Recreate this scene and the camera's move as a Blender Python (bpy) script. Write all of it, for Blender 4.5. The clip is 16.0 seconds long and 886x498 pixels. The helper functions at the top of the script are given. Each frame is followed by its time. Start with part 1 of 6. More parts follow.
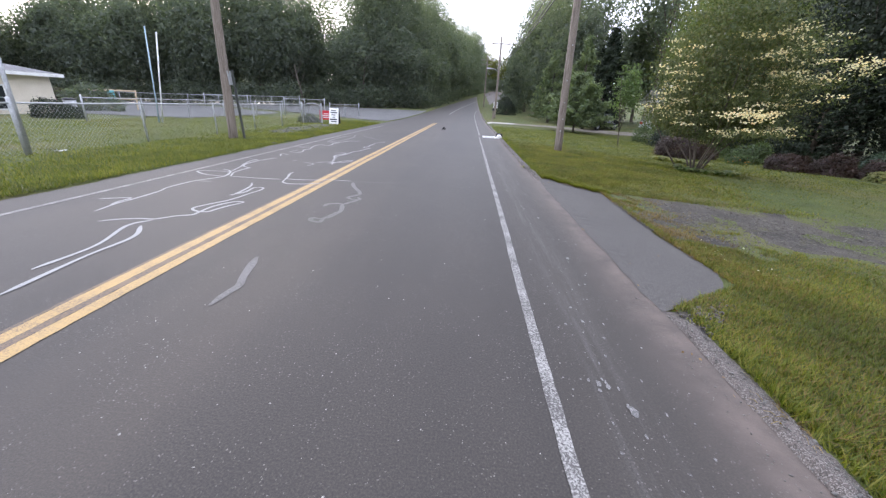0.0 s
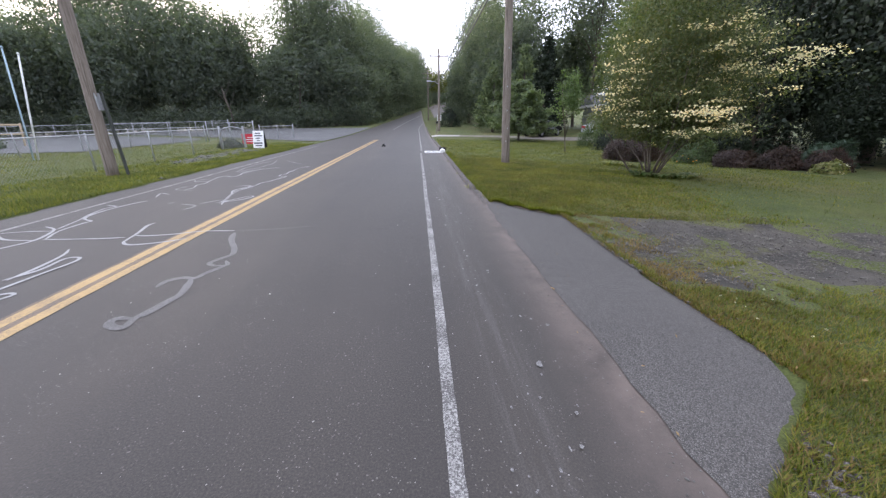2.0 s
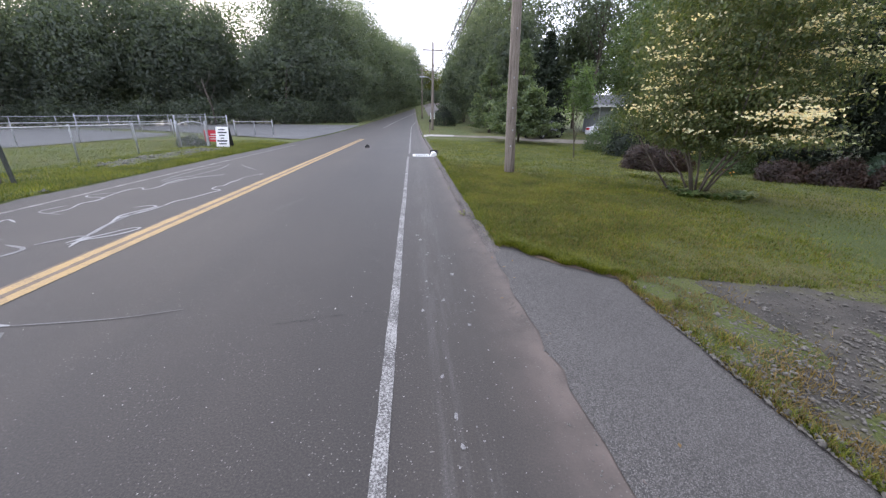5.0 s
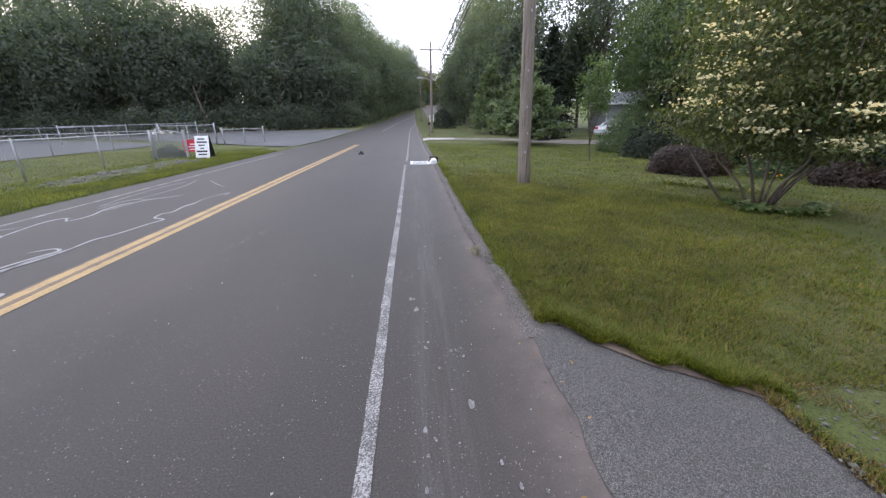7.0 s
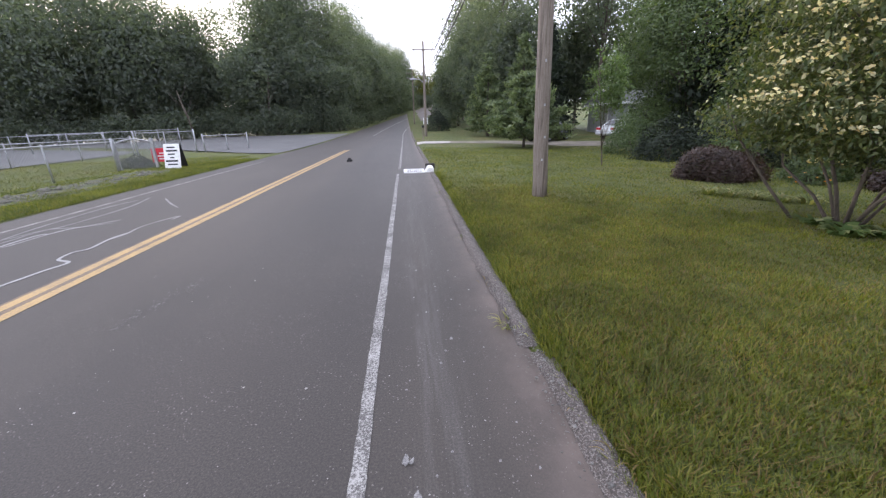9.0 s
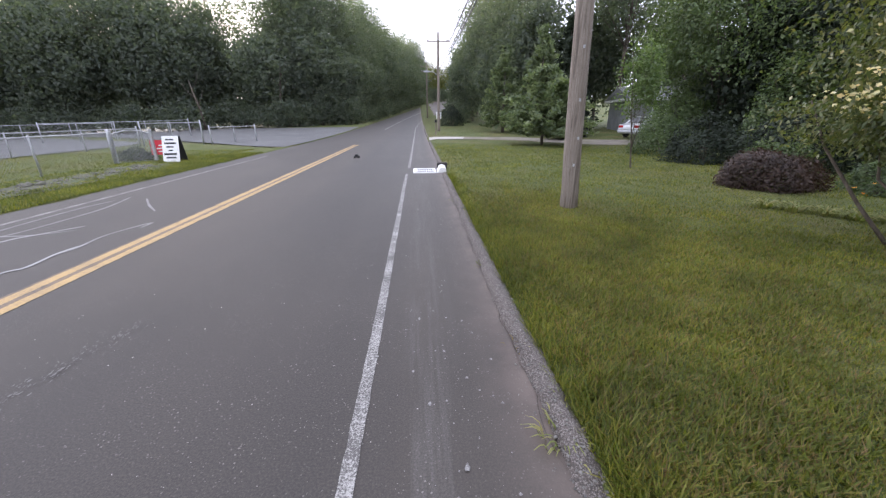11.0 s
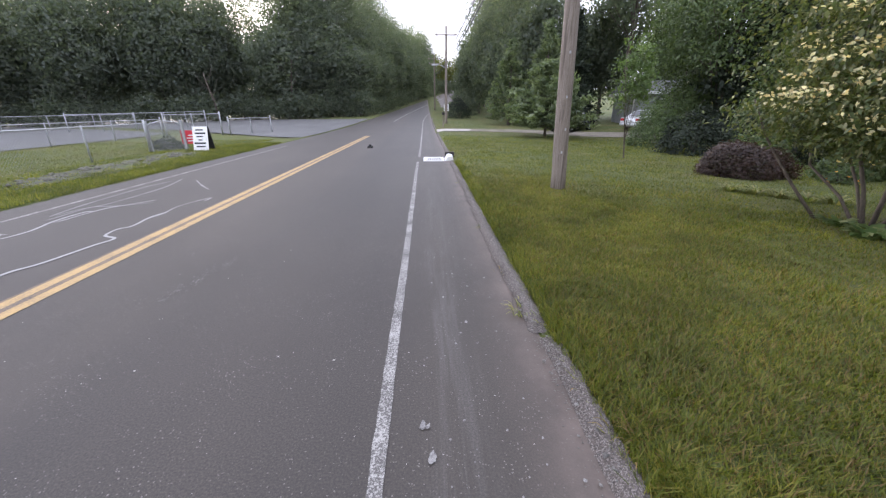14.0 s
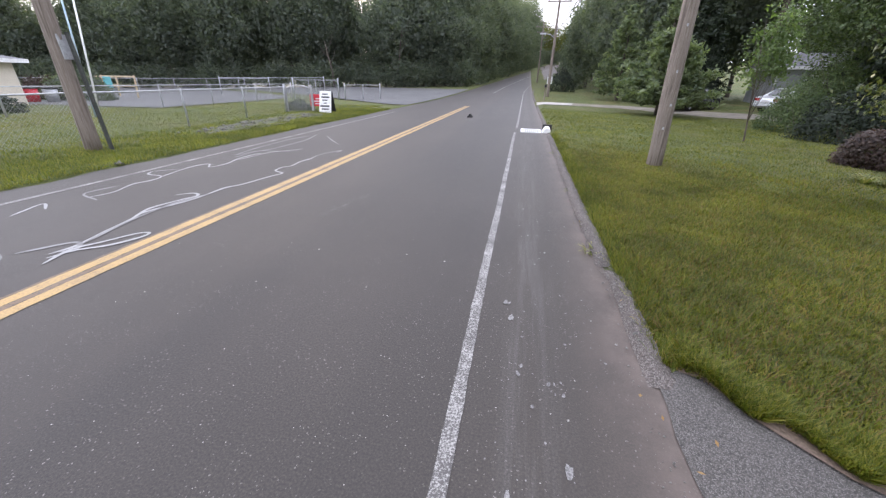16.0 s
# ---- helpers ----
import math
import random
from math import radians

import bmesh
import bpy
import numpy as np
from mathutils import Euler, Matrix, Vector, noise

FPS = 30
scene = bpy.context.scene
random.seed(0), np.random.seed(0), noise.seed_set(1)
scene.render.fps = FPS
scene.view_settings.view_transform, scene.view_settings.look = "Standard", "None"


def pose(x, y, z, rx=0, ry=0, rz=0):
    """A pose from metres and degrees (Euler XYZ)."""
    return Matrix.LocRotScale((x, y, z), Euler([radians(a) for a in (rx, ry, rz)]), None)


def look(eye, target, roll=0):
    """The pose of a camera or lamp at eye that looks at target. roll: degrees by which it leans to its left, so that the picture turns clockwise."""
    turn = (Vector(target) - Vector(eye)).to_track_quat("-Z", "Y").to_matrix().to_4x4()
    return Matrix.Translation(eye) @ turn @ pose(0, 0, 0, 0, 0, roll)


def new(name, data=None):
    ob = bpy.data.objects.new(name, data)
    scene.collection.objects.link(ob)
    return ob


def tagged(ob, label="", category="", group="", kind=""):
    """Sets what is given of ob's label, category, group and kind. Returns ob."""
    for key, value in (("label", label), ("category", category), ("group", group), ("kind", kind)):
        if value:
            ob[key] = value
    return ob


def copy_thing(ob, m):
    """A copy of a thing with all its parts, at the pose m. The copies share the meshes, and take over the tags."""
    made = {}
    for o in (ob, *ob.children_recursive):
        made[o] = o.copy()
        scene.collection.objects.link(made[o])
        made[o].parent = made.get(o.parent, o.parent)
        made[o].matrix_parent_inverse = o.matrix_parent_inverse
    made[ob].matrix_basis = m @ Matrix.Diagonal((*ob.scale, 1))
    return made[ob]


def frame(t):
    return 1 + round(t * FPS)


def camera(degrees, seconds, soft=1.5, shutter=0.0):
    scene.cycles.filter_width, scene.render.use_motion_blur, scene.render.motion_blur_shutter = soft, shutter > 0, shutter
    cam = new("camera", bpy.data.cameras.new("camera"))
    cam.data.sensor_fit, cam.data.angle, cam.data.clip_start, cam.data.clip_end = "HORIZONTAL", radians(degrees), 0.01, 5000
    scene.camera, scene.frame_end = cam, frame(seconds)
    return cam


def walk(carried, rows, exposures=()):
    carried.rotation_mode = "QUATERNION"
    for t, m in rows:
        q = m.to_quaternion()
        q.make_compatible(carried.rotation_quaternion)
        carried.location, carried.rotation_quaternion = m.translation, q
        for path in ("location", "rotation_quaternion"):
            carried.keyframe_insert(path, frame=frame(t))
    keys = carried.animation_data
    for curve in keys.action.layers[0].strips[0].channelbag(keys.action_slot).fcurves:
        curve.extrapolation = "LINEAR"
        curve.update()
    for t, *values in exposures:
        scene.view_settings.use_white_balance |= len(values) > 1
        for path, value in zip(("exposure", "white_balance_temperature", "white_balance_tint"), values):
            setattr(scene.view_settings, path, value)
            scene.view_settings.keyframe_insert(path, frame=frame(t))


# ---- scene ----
cam = camera(100.9, 16.0, 1.3)
PATH = [
    (0, (-0.589, 1.132, 1.566), (-0.681, 2.989, 0.829), 3.1),
    (0.5, (-0.49, 1.607, 1.541), (-0.47, 3.467, 0.807), 0.5),
    (1, (-0.355, 2.1, 1.527), (-0.277, 3.964, 0.809), -0.2),
    (1.5, (-0.293, 2.542, 1.58), (-0.155, 4.431, 0.938), 2.0),
    (2, (-0.138, 3.051, 1.55), (-0.014, 4.932, 0.882), -0.1),
    (2.5, (-0.133, 3.534, 1.534), (0.039, 5.397, 0.828), 1.4),
    (3, (-0.023, 4.044, 1.501), (0.118, 5.902, 0.773), -2.8),
    (3.5, (0.007, 4.549, 1.486), (0.124, 6.397, 0.731), 0.4),
    (3.7, (0.026, 4.717, 1.536), (0.159, 6.588, 0.842), 2.4),
    (5.8, (0.232, 6.455, 1.543), (0.406, 8.337, 0.889), 0.3),
    (6, (0.215, 6.64, 1.575), (0.346, 8.532, 0.939), 2.0),
    (6.5, (0.271, 7.12, 1.552), (0.421, 8.995, 0.872), -1.1),
    (7, (0.291, 7.577, 1.559), (0.44, 9.457, 0.894), -0.4),
    (7.5, (0.223, 8.0, 1.58), (0.389, 9.899, 0.974), 1.1),
    (8, (0.275, 8.433, 1.581), (0.429, 10.328, 0.961), -2.8),
    (8.5, (0.235, 8.858, 1.574), (0.428, 10.748, 0.949), 1.0),
    (9, (0.308, 9.253, 1.56), (0.482, 11.135, 0.906), -1.2),
    (9.5, (0.408, 9.648, 1.568), (0.644, 11.536, 0.95), -2.7),
    (10, (0.379, 9.997, 1.605), (0.55, 11.889, 0.98), 0.5),
    (10.2, (0.404, 10.146, 1.584), (0.52, 12.026, 0.91), -0.0),
    (11.2, (0.38, 10.36, 1.6), (0.5, 12.235, 0.92), -0.4),
    (12.5, (0.328, 9.822, 1.618), (0.455, 11.694, 0.926), -0.8),
    (13, (0.225, 9.579, 1.626), (0.352, 11.462, 0.964), 0.5),
    (13.5, (0.235, 9.352, 1.623), (0.359, 11.229, 0.943), 0.9),
    (14, (0.272, 9.08, 1.631), (0.358, 10.945, 0.916), -0.1),
    (14.5, (0.208, 8.798, 1.618), (0.241, 10.664, 0.897), 0.5),
    (15, (0.175, 8.59, 1.615), (0.168, 10.45, 0.88), 1.5),
    (15.5, (0.226, 8.351, 1.607), (0.104, 10.196, 0.845), 0.5),
    (16, (0.204, 8.078, 1.617), (-0.144, 9.857, 0.774), 1.4),
]
walk(cam, [(t, look(eye, target, roll)) for t, eye, target, roll in PATH], [(0.0, 1.46, 5880, 17), (1.0, 1.24, 5880, 17), (2.0, 1.26, 5880, 17), (3.3, 1.38, 5880, 17), (7.0, 1.2, 5880, 17), (9.5, 1.34, 5980, 19), (14.0, 1.4, 5980, 19), (16.0, 1.5, 6070, 18)])

# ---------------------------------------------------------------- light
SUN_AZ, SUN_EL = -33.0, 12.0          # degrees: left of straight ahead, above the horizon
world = bpy.data.worlds.new("sky")
scene.world = world
world.use_nodes = True
wn = world.node_tree.nodes
sky = wn.new("ShaderNodeTexSky")
sky.sky_type = "NISHITA"
sky.sun_disc = False
sky.sun_elevation = radians(SUN_EL)
sky.sun_rotation = radians(SUN_AZ)
sky.air_density, sky.dust_density, sky.ozone_density = 1.0, 3.0, 1.0
mixer = wn.new("ShaderNodeMix")
mixer.data_type = "RGBA"
mixer.inputs[0].default_value = 0.88
mixer.inputs[7].default_value = (6.4, 6.55, 7.0, 1)
world.node_tree.links.new(sky.outputs[0], mixer.inputs[6])
world.node_tree.links.new(mixer.outputs[2], wn["Background"].inputs[0])
wn["Background"].inputs[1].default_value = 0.15
sun = new("sun", bpy.data.lights.new("sun", "SUN"))
sun.data.energy, sun.data.angle, sun.data.color = 2.6, radians(10.0), (1.0, 0.9, 0.76)
_d = Vector((math.sin(radians(SUN_AZ)) * math.cos(radians(SUN_EL)), math.cos(radians(SUN_AZ)) * math.cos(radians(SUN_EL)), math.sin(radians(SUN_EL))))
sun.matrix_world = look(_d * 80, (0, 0, 0))


# ---------------------------------------------------------------- materials
def material(name, rough=0.8, metal=0.0):
    m = bpy.data.materials.new(name)
    m.use_nodes = True
    b = m.node_tree.nodes["Principled BSDF"]
    b.inputs["Roughness"].default_value = rough
    b.inputs["Metallic"].default_value = metal
    return m, m.node_tree.nodes, m.node_tree.links, b


def coords(ns, ls, scale=(1, 1, 1)):
    tc = ns.new("ShaderNodeTexCoord")
    mp = ns.new("ShaderNodeMapping")
    mp.inputs["Scale"].default_value = scale
    ls.new(tc.outputs["Object"], mp.inputs["Vector"])
    return mp.outputs[0]


def noise_tex(ns, ls, vec, scale, detail=4.0, rough=0.55):
    n = ns.new("ShaderNodeTexNoise")
    n.inputs["Scale"].default_value = scale
    n.inputs["Detail"].default_value = detail
    n.inputs["Roughness"].default_value = rough
    ls.new(vec, n.inputs["Vector"])
    return n.outputs["Fac"]


def ramp(ns, ls, fac, stops):
    r = ns.new("ShaderNodeValToRGB")
    els = r.color_ramp.elements
    while len(els) < len(stops):
        els.new(0.5)
    for e, (p, c) in zip(els, stops):
        e.position = p
        e.color = (*c, 1) if len(c) == 3 else c
    ls.new(fac, r.inputs[0])
    return r.outputs[0]


def mix_rgb(ns, ls, fac, a, b, mode="MIX"):
    n = ns.new("ShaderNodeMix")
    n.data_type = "RGBA"
    n.blend_type = mode
    for key, v in ((0, fac), (6, a), (7, b)):
        if isinstance(v, (int, float)):
            n.inputs[key].default_value = v
        elif isinstance(v, tuple):
            n.inputs[key].default_value = (*v, 1)
        else:
            ls.new(v, n.inputs[key])
    return n.outputs[2]


def bump(ns, ls, bsdf, height, strength=0.3, dist=0.01):
    b = ns.new("ShaderNodeBump")
    b.inputs["Strength"].default_value = strength
    b.inputs["Distance"].default_value = dist
    ls.new(height, b.inputs["Height"])
    ls.new(b.outputs[0], bsdf.inputs["Normal"])


def mottled(name, a, b, scale=6.0, rough=0.8, metal=0.0, fine=60.0, bump_s=0.2, stretch=(1, 1, 1), stain=None):
    """Two tones in patches, a fine grain over them and a small relief."""
    m, ns, ls, p = material(name, rough, metal)
    v = coords(ns, ls, stretch)
    big = noise_tex(ns, ls, v, scale)
    small = noise_tex(ns, ls, v, fine, 3.0)
    c = ramp(ns, ls, big, [(0.32, a), (0.68, b)])
    g = ramp(ns, ls, small, [(0.3, (0.72, 0.72, 0.72)), (0.7, (1.22, 1.22, 1.22))])
    c = mix_rgb(ns, ls, 1.0, c, g, "MULTIPLY")
    if stain:
        s = ramp(ns, ls, noise_tex(ns, ls, v, scale * 0.4, 6.0, 0.7), [(0.52, (0, 0, 0)), (0.66, (1, 1, 1))])
        c = mix_rgb(ns, ls, s, c, stain)
    ls.new(c, p.inputs["Base Color"])
    bump(ns, ls, p, small, bump_s)
    return m


def asphalt(name, dark, light, grit=(0.3, 0.29, 0.28), grit_amount=0.006, lanes=True, coarse=150.0):
    m, ns, ls, p = material(name, 0.6 if lanes else 0.84)
    v = coords(ns, ls)
    big = noise_tex(ns, ls, v, 0.35, 5.0)
    track = noise_tex(ns, ls, coords(ns, ls, (1.0, 0.07, 1.0)), 1.1, 3.0)
    grain = noise_tex(ns, ls, v, 85.0, 3.0, 0.75)
    c = ramp(ns, ls, big, [(0.3, dark), (0.7, light)])
    g = ramp(ns, ls, grain, [(0.32, (0.42, 0.42, 0.42)), (0.5, (0.95, 0.95, 0.95)), (0.68, (1.75, 1.73, 1.7))])
    if lanes:
        sx = ns.new("ShaderNodeSeparateXYZ")
        ls.new(v, sx.inputs[0])
        # the lanes' wear: wheel paths worn smooth and pale, a coarse dark strip between them
        wander = ns.new("ShaderNodeMath")
        wander.operation = "MULTIPLY_ADD"
        wander.inputs[1].default_value = 0.5
        ls.new(noise_tex(ns, ls, coords(ns, ls, (0.6, 0.25, 1.0)), 1.0, 4.0, 0.6), wander.inputs[0])
        ls.new(sx.outputs["X"], wander.inputs[2])
        lane = ns.new("ShaderNodeMapRange")
        lane.inputs["From Min"].default_value, lane.inputs["From Max"].default_value = -7.0, 1.3
        ls.new(wander.outputs[0], lane.inputs["Value"])
        at = lambda x: (x + 0.25 + 7.0) / 8.3
        wear = ramp(ns, ls, lane.outputs[0], [(at(-6.6), (0.7, 0.7, 0.7)), (at(-5.2), (1, 1, 1)), (at(-4.4), (0.55, 0.55, 0.55)), (at(-3.2), (0.6, 0.6, 0.6)), (at(-2.7), (1, 1, 1)), (at(-2.15), (0.85, 0.85, 0.85)), (at(-1.85), (0.05, 0.05, 0.05)), (at(-0.7), (0, 0, 0)), (at(0.05), (0.25, 0.25, 0.25)), (at(0.35), (0.9, 0.9, 0.9)), (at(0.9), (0.8, 0.8, 0.8))])
        g = mix_rgb(ns, ls, mix_rgb(ns, ls, 1.0, wear, (0.55, 0.55, 0.55), "MULTIPLY"), g, (1.0, 1.0, 1.0))
        c = mix_rgb(ns, ls, 1.0, c, ramp(ns, ls, wear, [(0.0, (0.86, 0.86, 0.87)), (1.0, (1.12, 1.1, 1.08))]), "MULTIPLY")
        t = ramp(ns, ls, track, [(0.35, (0.88, 0.88, 0.88)), (0.65, (1.12, 1.11, 1.1))])
        c = mix_rgb(ns, ls, 1.0, c, t, "MULTIPLY")
    c = mix_rgb(ns, ls, 1.0, c, g, "MULTIPLY")
    vor = ns.new("ShaderNodeTexVoronoi")
    vor.inputs["Scale"].default_value = coarse
    ls.new(v, vor.inputs["Vector"])
    sep = ns.new("ShaderNodeSeparateColor")
    ls.new(vor.outputs["Color"], sep.inputs[0])
    pick = ramp(ns, ls, sep.outputs[0], [(1 - grit_amount, (0, 0, 0)), (1 - grit_amount * 0.7, (1, 1, 1))])
    if lanes:
        pick = mix_rgb(ns, ls, 1.0, pick, ramp(ns, ls, noise_tex(ns, ls, v, 2.2, 4.0, 0.7), [(0.42, (0.1, 0.1, 0.1)), (0.66, (1, 1, 1))]), "MULTIPLY")
    c = mix_rgb(ns, ls, pick, c, grit)
    if lanes:
        # dusty streaks along the shoulder and a sandy margin at the road's edge, both broken up by noise
        across = ns.new("ShaderNodeMapRange")
        across.inputs["From Min"].default_value, across.inputs["From Max"].default_value = -0.2, 1.2
        ls.new(sx.outputs["X"], across.inputs["Value"])
        thin = coords(ns, ls, (7.0, 0.3, 1.0))
        worn = ramp(ns, ls, noise_tex(ns, ls, thin, 1.6, 6.0, 0.75), [(0.46, (0, 0, 0)), (0.7, (0.7, 0.7, 0.7))])
        streak = ramp(ns, ls, across.outputs[0], [(0.3, (0, 0, 0)), (0.38, (0.5, 0.5, 0.5)), (0.46, (0.45, 0.45, 0.45)), (0.62, (0, 0, 0))])
        k = mix_rgb(ns, ls, 1.0, streak, worn, "MULTIPLY")
        k = mix_rgb(ns, ls, 1.0, k, ramp(ns, ls, grain, [(0.38, (0.3, 0.3, 0.3)), (0.6, (1, 1, 1))]), "MULTIPLY")
        c = mix_rgb(ns, ls, k, c, (0.19, 0.183, 0.175))
        edge = ramp(ns, ls, across.outputs[0], [(0.62, (0, 0, 0)), (0.77, (0.3, 0.3, 0.3)), (0.9, (0.95, 0.95, 0.95))])
        patchy = ramp(ns, ls, noise_tex(ns, ls, v, 2.6, 5.0, 0.65), [(0.3, (0.2, 0.2, 0.2)), (0.62, (1, 1, 1))])
        c = mix_rgb(ns, ls, mix_rgb(ns, ls, 1.0, edge, patchy, "MULTIPLY"), c, (0.125, 0.096, 0.08))
    ls.new(c, p.inputs["Base Color"])
    bump(ns, ls, p, grain, 0.5, 0.006)
    return m


def worn_paint(name, colour, under, wear=0.45):
    m, ns, ls, p = material(name, 0.62)
    v = coords(ns, ls)
    grain = noise_tex(ns, ls, v, 90.0, 3.0, 0.7)
    patch = noise_tex(ns, ls, v, 3.0, 4.0)
    both = ns.new("ShaderNodeMath")
    both.operation = "MULTIPLY_ADD"
    both.inputs[1].default_value = 2.2
    ls.new(grain, both.inputs[0])
    ls.new(patch, both.inputs[2])
    half = ns.new("ShaderNodeMath")
    half.operation = "MULTIPLY"
    half.inputs[1].default_value = 0.3125
    ls.new(both.outputs[0], half.inputs[0])
    k = ramp(ns, ls, half.outputs[0], [(wear, under), (wear + 0.13, colour)])
    ls.new(k, p.inputs["Base Color"])
    bump(ns, ls, p, grain, 0.3, 0.004)
    return m


def leaf(name, tones, translucent=0.35, gloss=0.45):
    """Leaf tissue: tones picked leaf by leaf, light coming through."""
    m = bpy.data.materials.new(name)
    m.use_nodes = True
    ns, ls = m.node_tree.nodes, m.node_tree.links
    p = ns["Principled BSDF"]
    p.inputs["Roughness"].default_value = gloss
    p.inputs["Specular IOR Level"].default_value = 0.35
    geo = ns.new("ShaderNodeNewGeometry")
    c = ramp(ns, ls, geo.outputs["Random Per Island"], [(i / max(1, len(tones) - 1), t) for i, t in enumerate(tones)])
    v = coords(ns, ls)
    patch = ramp(ns, ls, noise_tex(ns, ls, v, 0.9, 3.0), [(0.3, (0.62, 0.66, 0.62)), (0.7, (1.32, 1.26, 1.15))])
    c = mix_rgb(ns, ls, 1.0, c, patch, "MULTIPLY")
    ls.new(c, p.inputs["Base Color"])
    tr = ns.new("ShaderNodeBsdfTranslucent")
    lighter = mix_rgb(ns, ls, 1.0, c, (1.5, 1.6, 0.7), "MULTIPLY")
    ls.new(lighter, tr.inputs["Color"])
    mx = ns.new("ShaderNodeMixShader")
    mx.inputs[0].default_value = translucent
    ls.new(p.outputs[0], mx.inputs[1])
    ls.new(tr.outputs[0], mx.inputs[2])
    ls.new(mx.outputs[0], ns["Material Output"].inputs["Surface"])
    return m


def turf_material():
    m, ns, ls, p = material("turf", 0.9)
    v = coords(ns, ls)
    big = noise_tex(ns, ls, v, 0.33, 5.0, 0.6)
    mid = noise_tex(ns, ls, v, 2.4, 4.0, 0.6)
    fine = noise_tex(ns, ls, v, 45.0, 3.0, 0.7)
    c = ramp(ns, ls, big, [(0.3, (0.062, 0.086, 0.017)), (0.5, (0.09, 0.106, 0.022)), (0.7, (0.128, 0.112, 0.038))])
    d = ramp(ns, ls, mid, [(0.3, (0.75, 0.78, 0.7)), (0.7, (1.2, 1.18, 1.15))])
    c = mix_rgb(ns, ls, 1.0, c, d, "MULTIPLY")
    g = ramp(ns, ls, fine, [(0.3, (0.55, 0.55, 0.5)), (0.7, (1.35, 1.35, 1.25))])
    c = mix_rgb(ns, ls, 1.0, c, g, "MULTIPLY")
    ls.new(c, p.inputs["Base Color"])
    bump(ns, ls, p, fine, 0.9, 0.04)
    return m


TURF = turf_material()
ASPHALT = asphalt("road_asphalt", (0.031, 0.026, 0.021), (0.042, 0.0354, 0.0287), (0.19, 0.176, 0.158), 0.02)
OLD_ASPHALT = asphalt("old_asphalt", (0.05, 0.0455, 0.041), (0.077, 0.0705, 0.064), (0.16, 0.15, 0.138), 0.2, False, 260.0)
PALE_ASPHALT = asphalt("lot_asphalt", (0.085, 0.085, 0.085), (0.125, 0.125, 0.122), lanes=False)
KERB = asphalt("kerb_asphalt", (0.055, 0.046, 0.04), (0.105, 0.088, 0.077), (0.19, 0.17, 0.155), 0.26, False, 190.0)
GRAVEL_BED = mottled("gravel_bed", (0.036, 0.032, 0.026), (0.085, 0.075, 0.06), 2.5, 0.95, 0, 70, 1.0, stain=(0.085, 0.085, 0.028))
CONCRETE = mottled("concrete", (0.36, 0.34, 0.31), (0.5, 0.47, 0.43), 1.5, 0.9, 0, 50)
WHITE_LINE = worn_paint("white_line_paint", (0.34, 0.33, 0.308), (0.075, 0.069, 0.064), 0.455)
YELLOW_LINE = worn_paint("yellow_line_paint", (0.42, 0.28, 0.105), (0.2, 0.142, 0.078), 0.39)
SEALANT = worn_paint("chalky_scrawl", (0.31, 0.307, 0.3), (0.16, 0.157, 0.153), 0.34)
SMEAR = worn_paint("faded_smear", (0.155, 0.148, 0.141), (0.078, 0.072, 0.068), 0.43)
DARK_STONE = mottled("grey_stone", (0.1, 0.095, 0.087), (0.22, 0.21, 0.192), 9, 0.9)
STONE = mottled("pale_stone", (0.26, 0.25, 0.23), (0.5, 0.48, 0.44), 9, 0.85)
WEATHERED = mottled("weathered_pole_wood", (0.16, 0.13, 0.105), (0.27, 0.23, 0.19), 4.0, 0.85, 0, 30, 0.5, (14, 14, 0.6), stain=(0.09, 0.07, 0.055))
BARK = mottled("bark", (0.07, 0.055, 0.042), (0.14, 0.115, 0.09), 5, 0.9, 0, 25, 0.6, (3, 3, 0.6))
STEEL = mottled("galvanised_steel", (0.36, 0.37, 0.38), (0.5, 0.51, 0.52), 8, 0.5, 0.6, 60, 0.05)
DARK_STEEL = mottled("dark_steel_post", (0.045, 0.05, 0.045), (0.08, 0.085, 0.075), 8, 0.6, 0.3)
IRON = mottled("cast_iron", (0.03, 0.028, 0.027), (0.07, 0.06, 0.055), 10, 0.7, 0.4)
CABLE = mottled("cable_rubber", (0.02, 0.02, 0.021), (0.035, 0.035, 0.036), 4, 0.6)
WHITE_PAINT = mottled("white_paint", (0.68, 0.68, 0.67), (0.8, 0.8, 0.79), 3, 0.55, 0, 60, 0.05, stain=(0.6, 0.59, 0.56))
RED_PAINT = mottled("red_plastic", (0.52, 0.02, 0.035), (0.62, 0.03, 0.05), 3, 0.45, 0, 60, 0.02)
BLACK_PAINT = mottled("black_paint", (0.015, 0.015, 0.016), (0.03, 0.03, 0.031), 4, 0.5, 0, 60, 0.05)
CREAM_WALL = mottled("cream_wall", (0.6, 0.54, 0.44), (0.68, 0.62, 0.52), 1.2, 0.85, 0, 40, 0.1)
GREY_WALL = mottled("grey_siding", (0.26, 0.27, 0.28), (0.34, 0.35, 0.36), 1.2, 0.8, 0, 40, 0.1)
SHINGLE = mottled("grey_shingles", (0.11, 0.11, 0.115), (0.18, 0.18, 0.185), 3.0, 0.9, 0, 30, 0.5)
GLASS = material("dark_glass", 0.08)[0]
GLASS.node_tree.nodes["Principled BSDF"].inputs["Base Color"].default_value = (0.02, 0.024, 0.027, 1)
CAR_PAINT = mottled("silver_car_paint", (0.6, 0.61, 0.62), (0.66, 0.67, 0.68), 1.0, 0.28, 0.35, 20, 0.0)
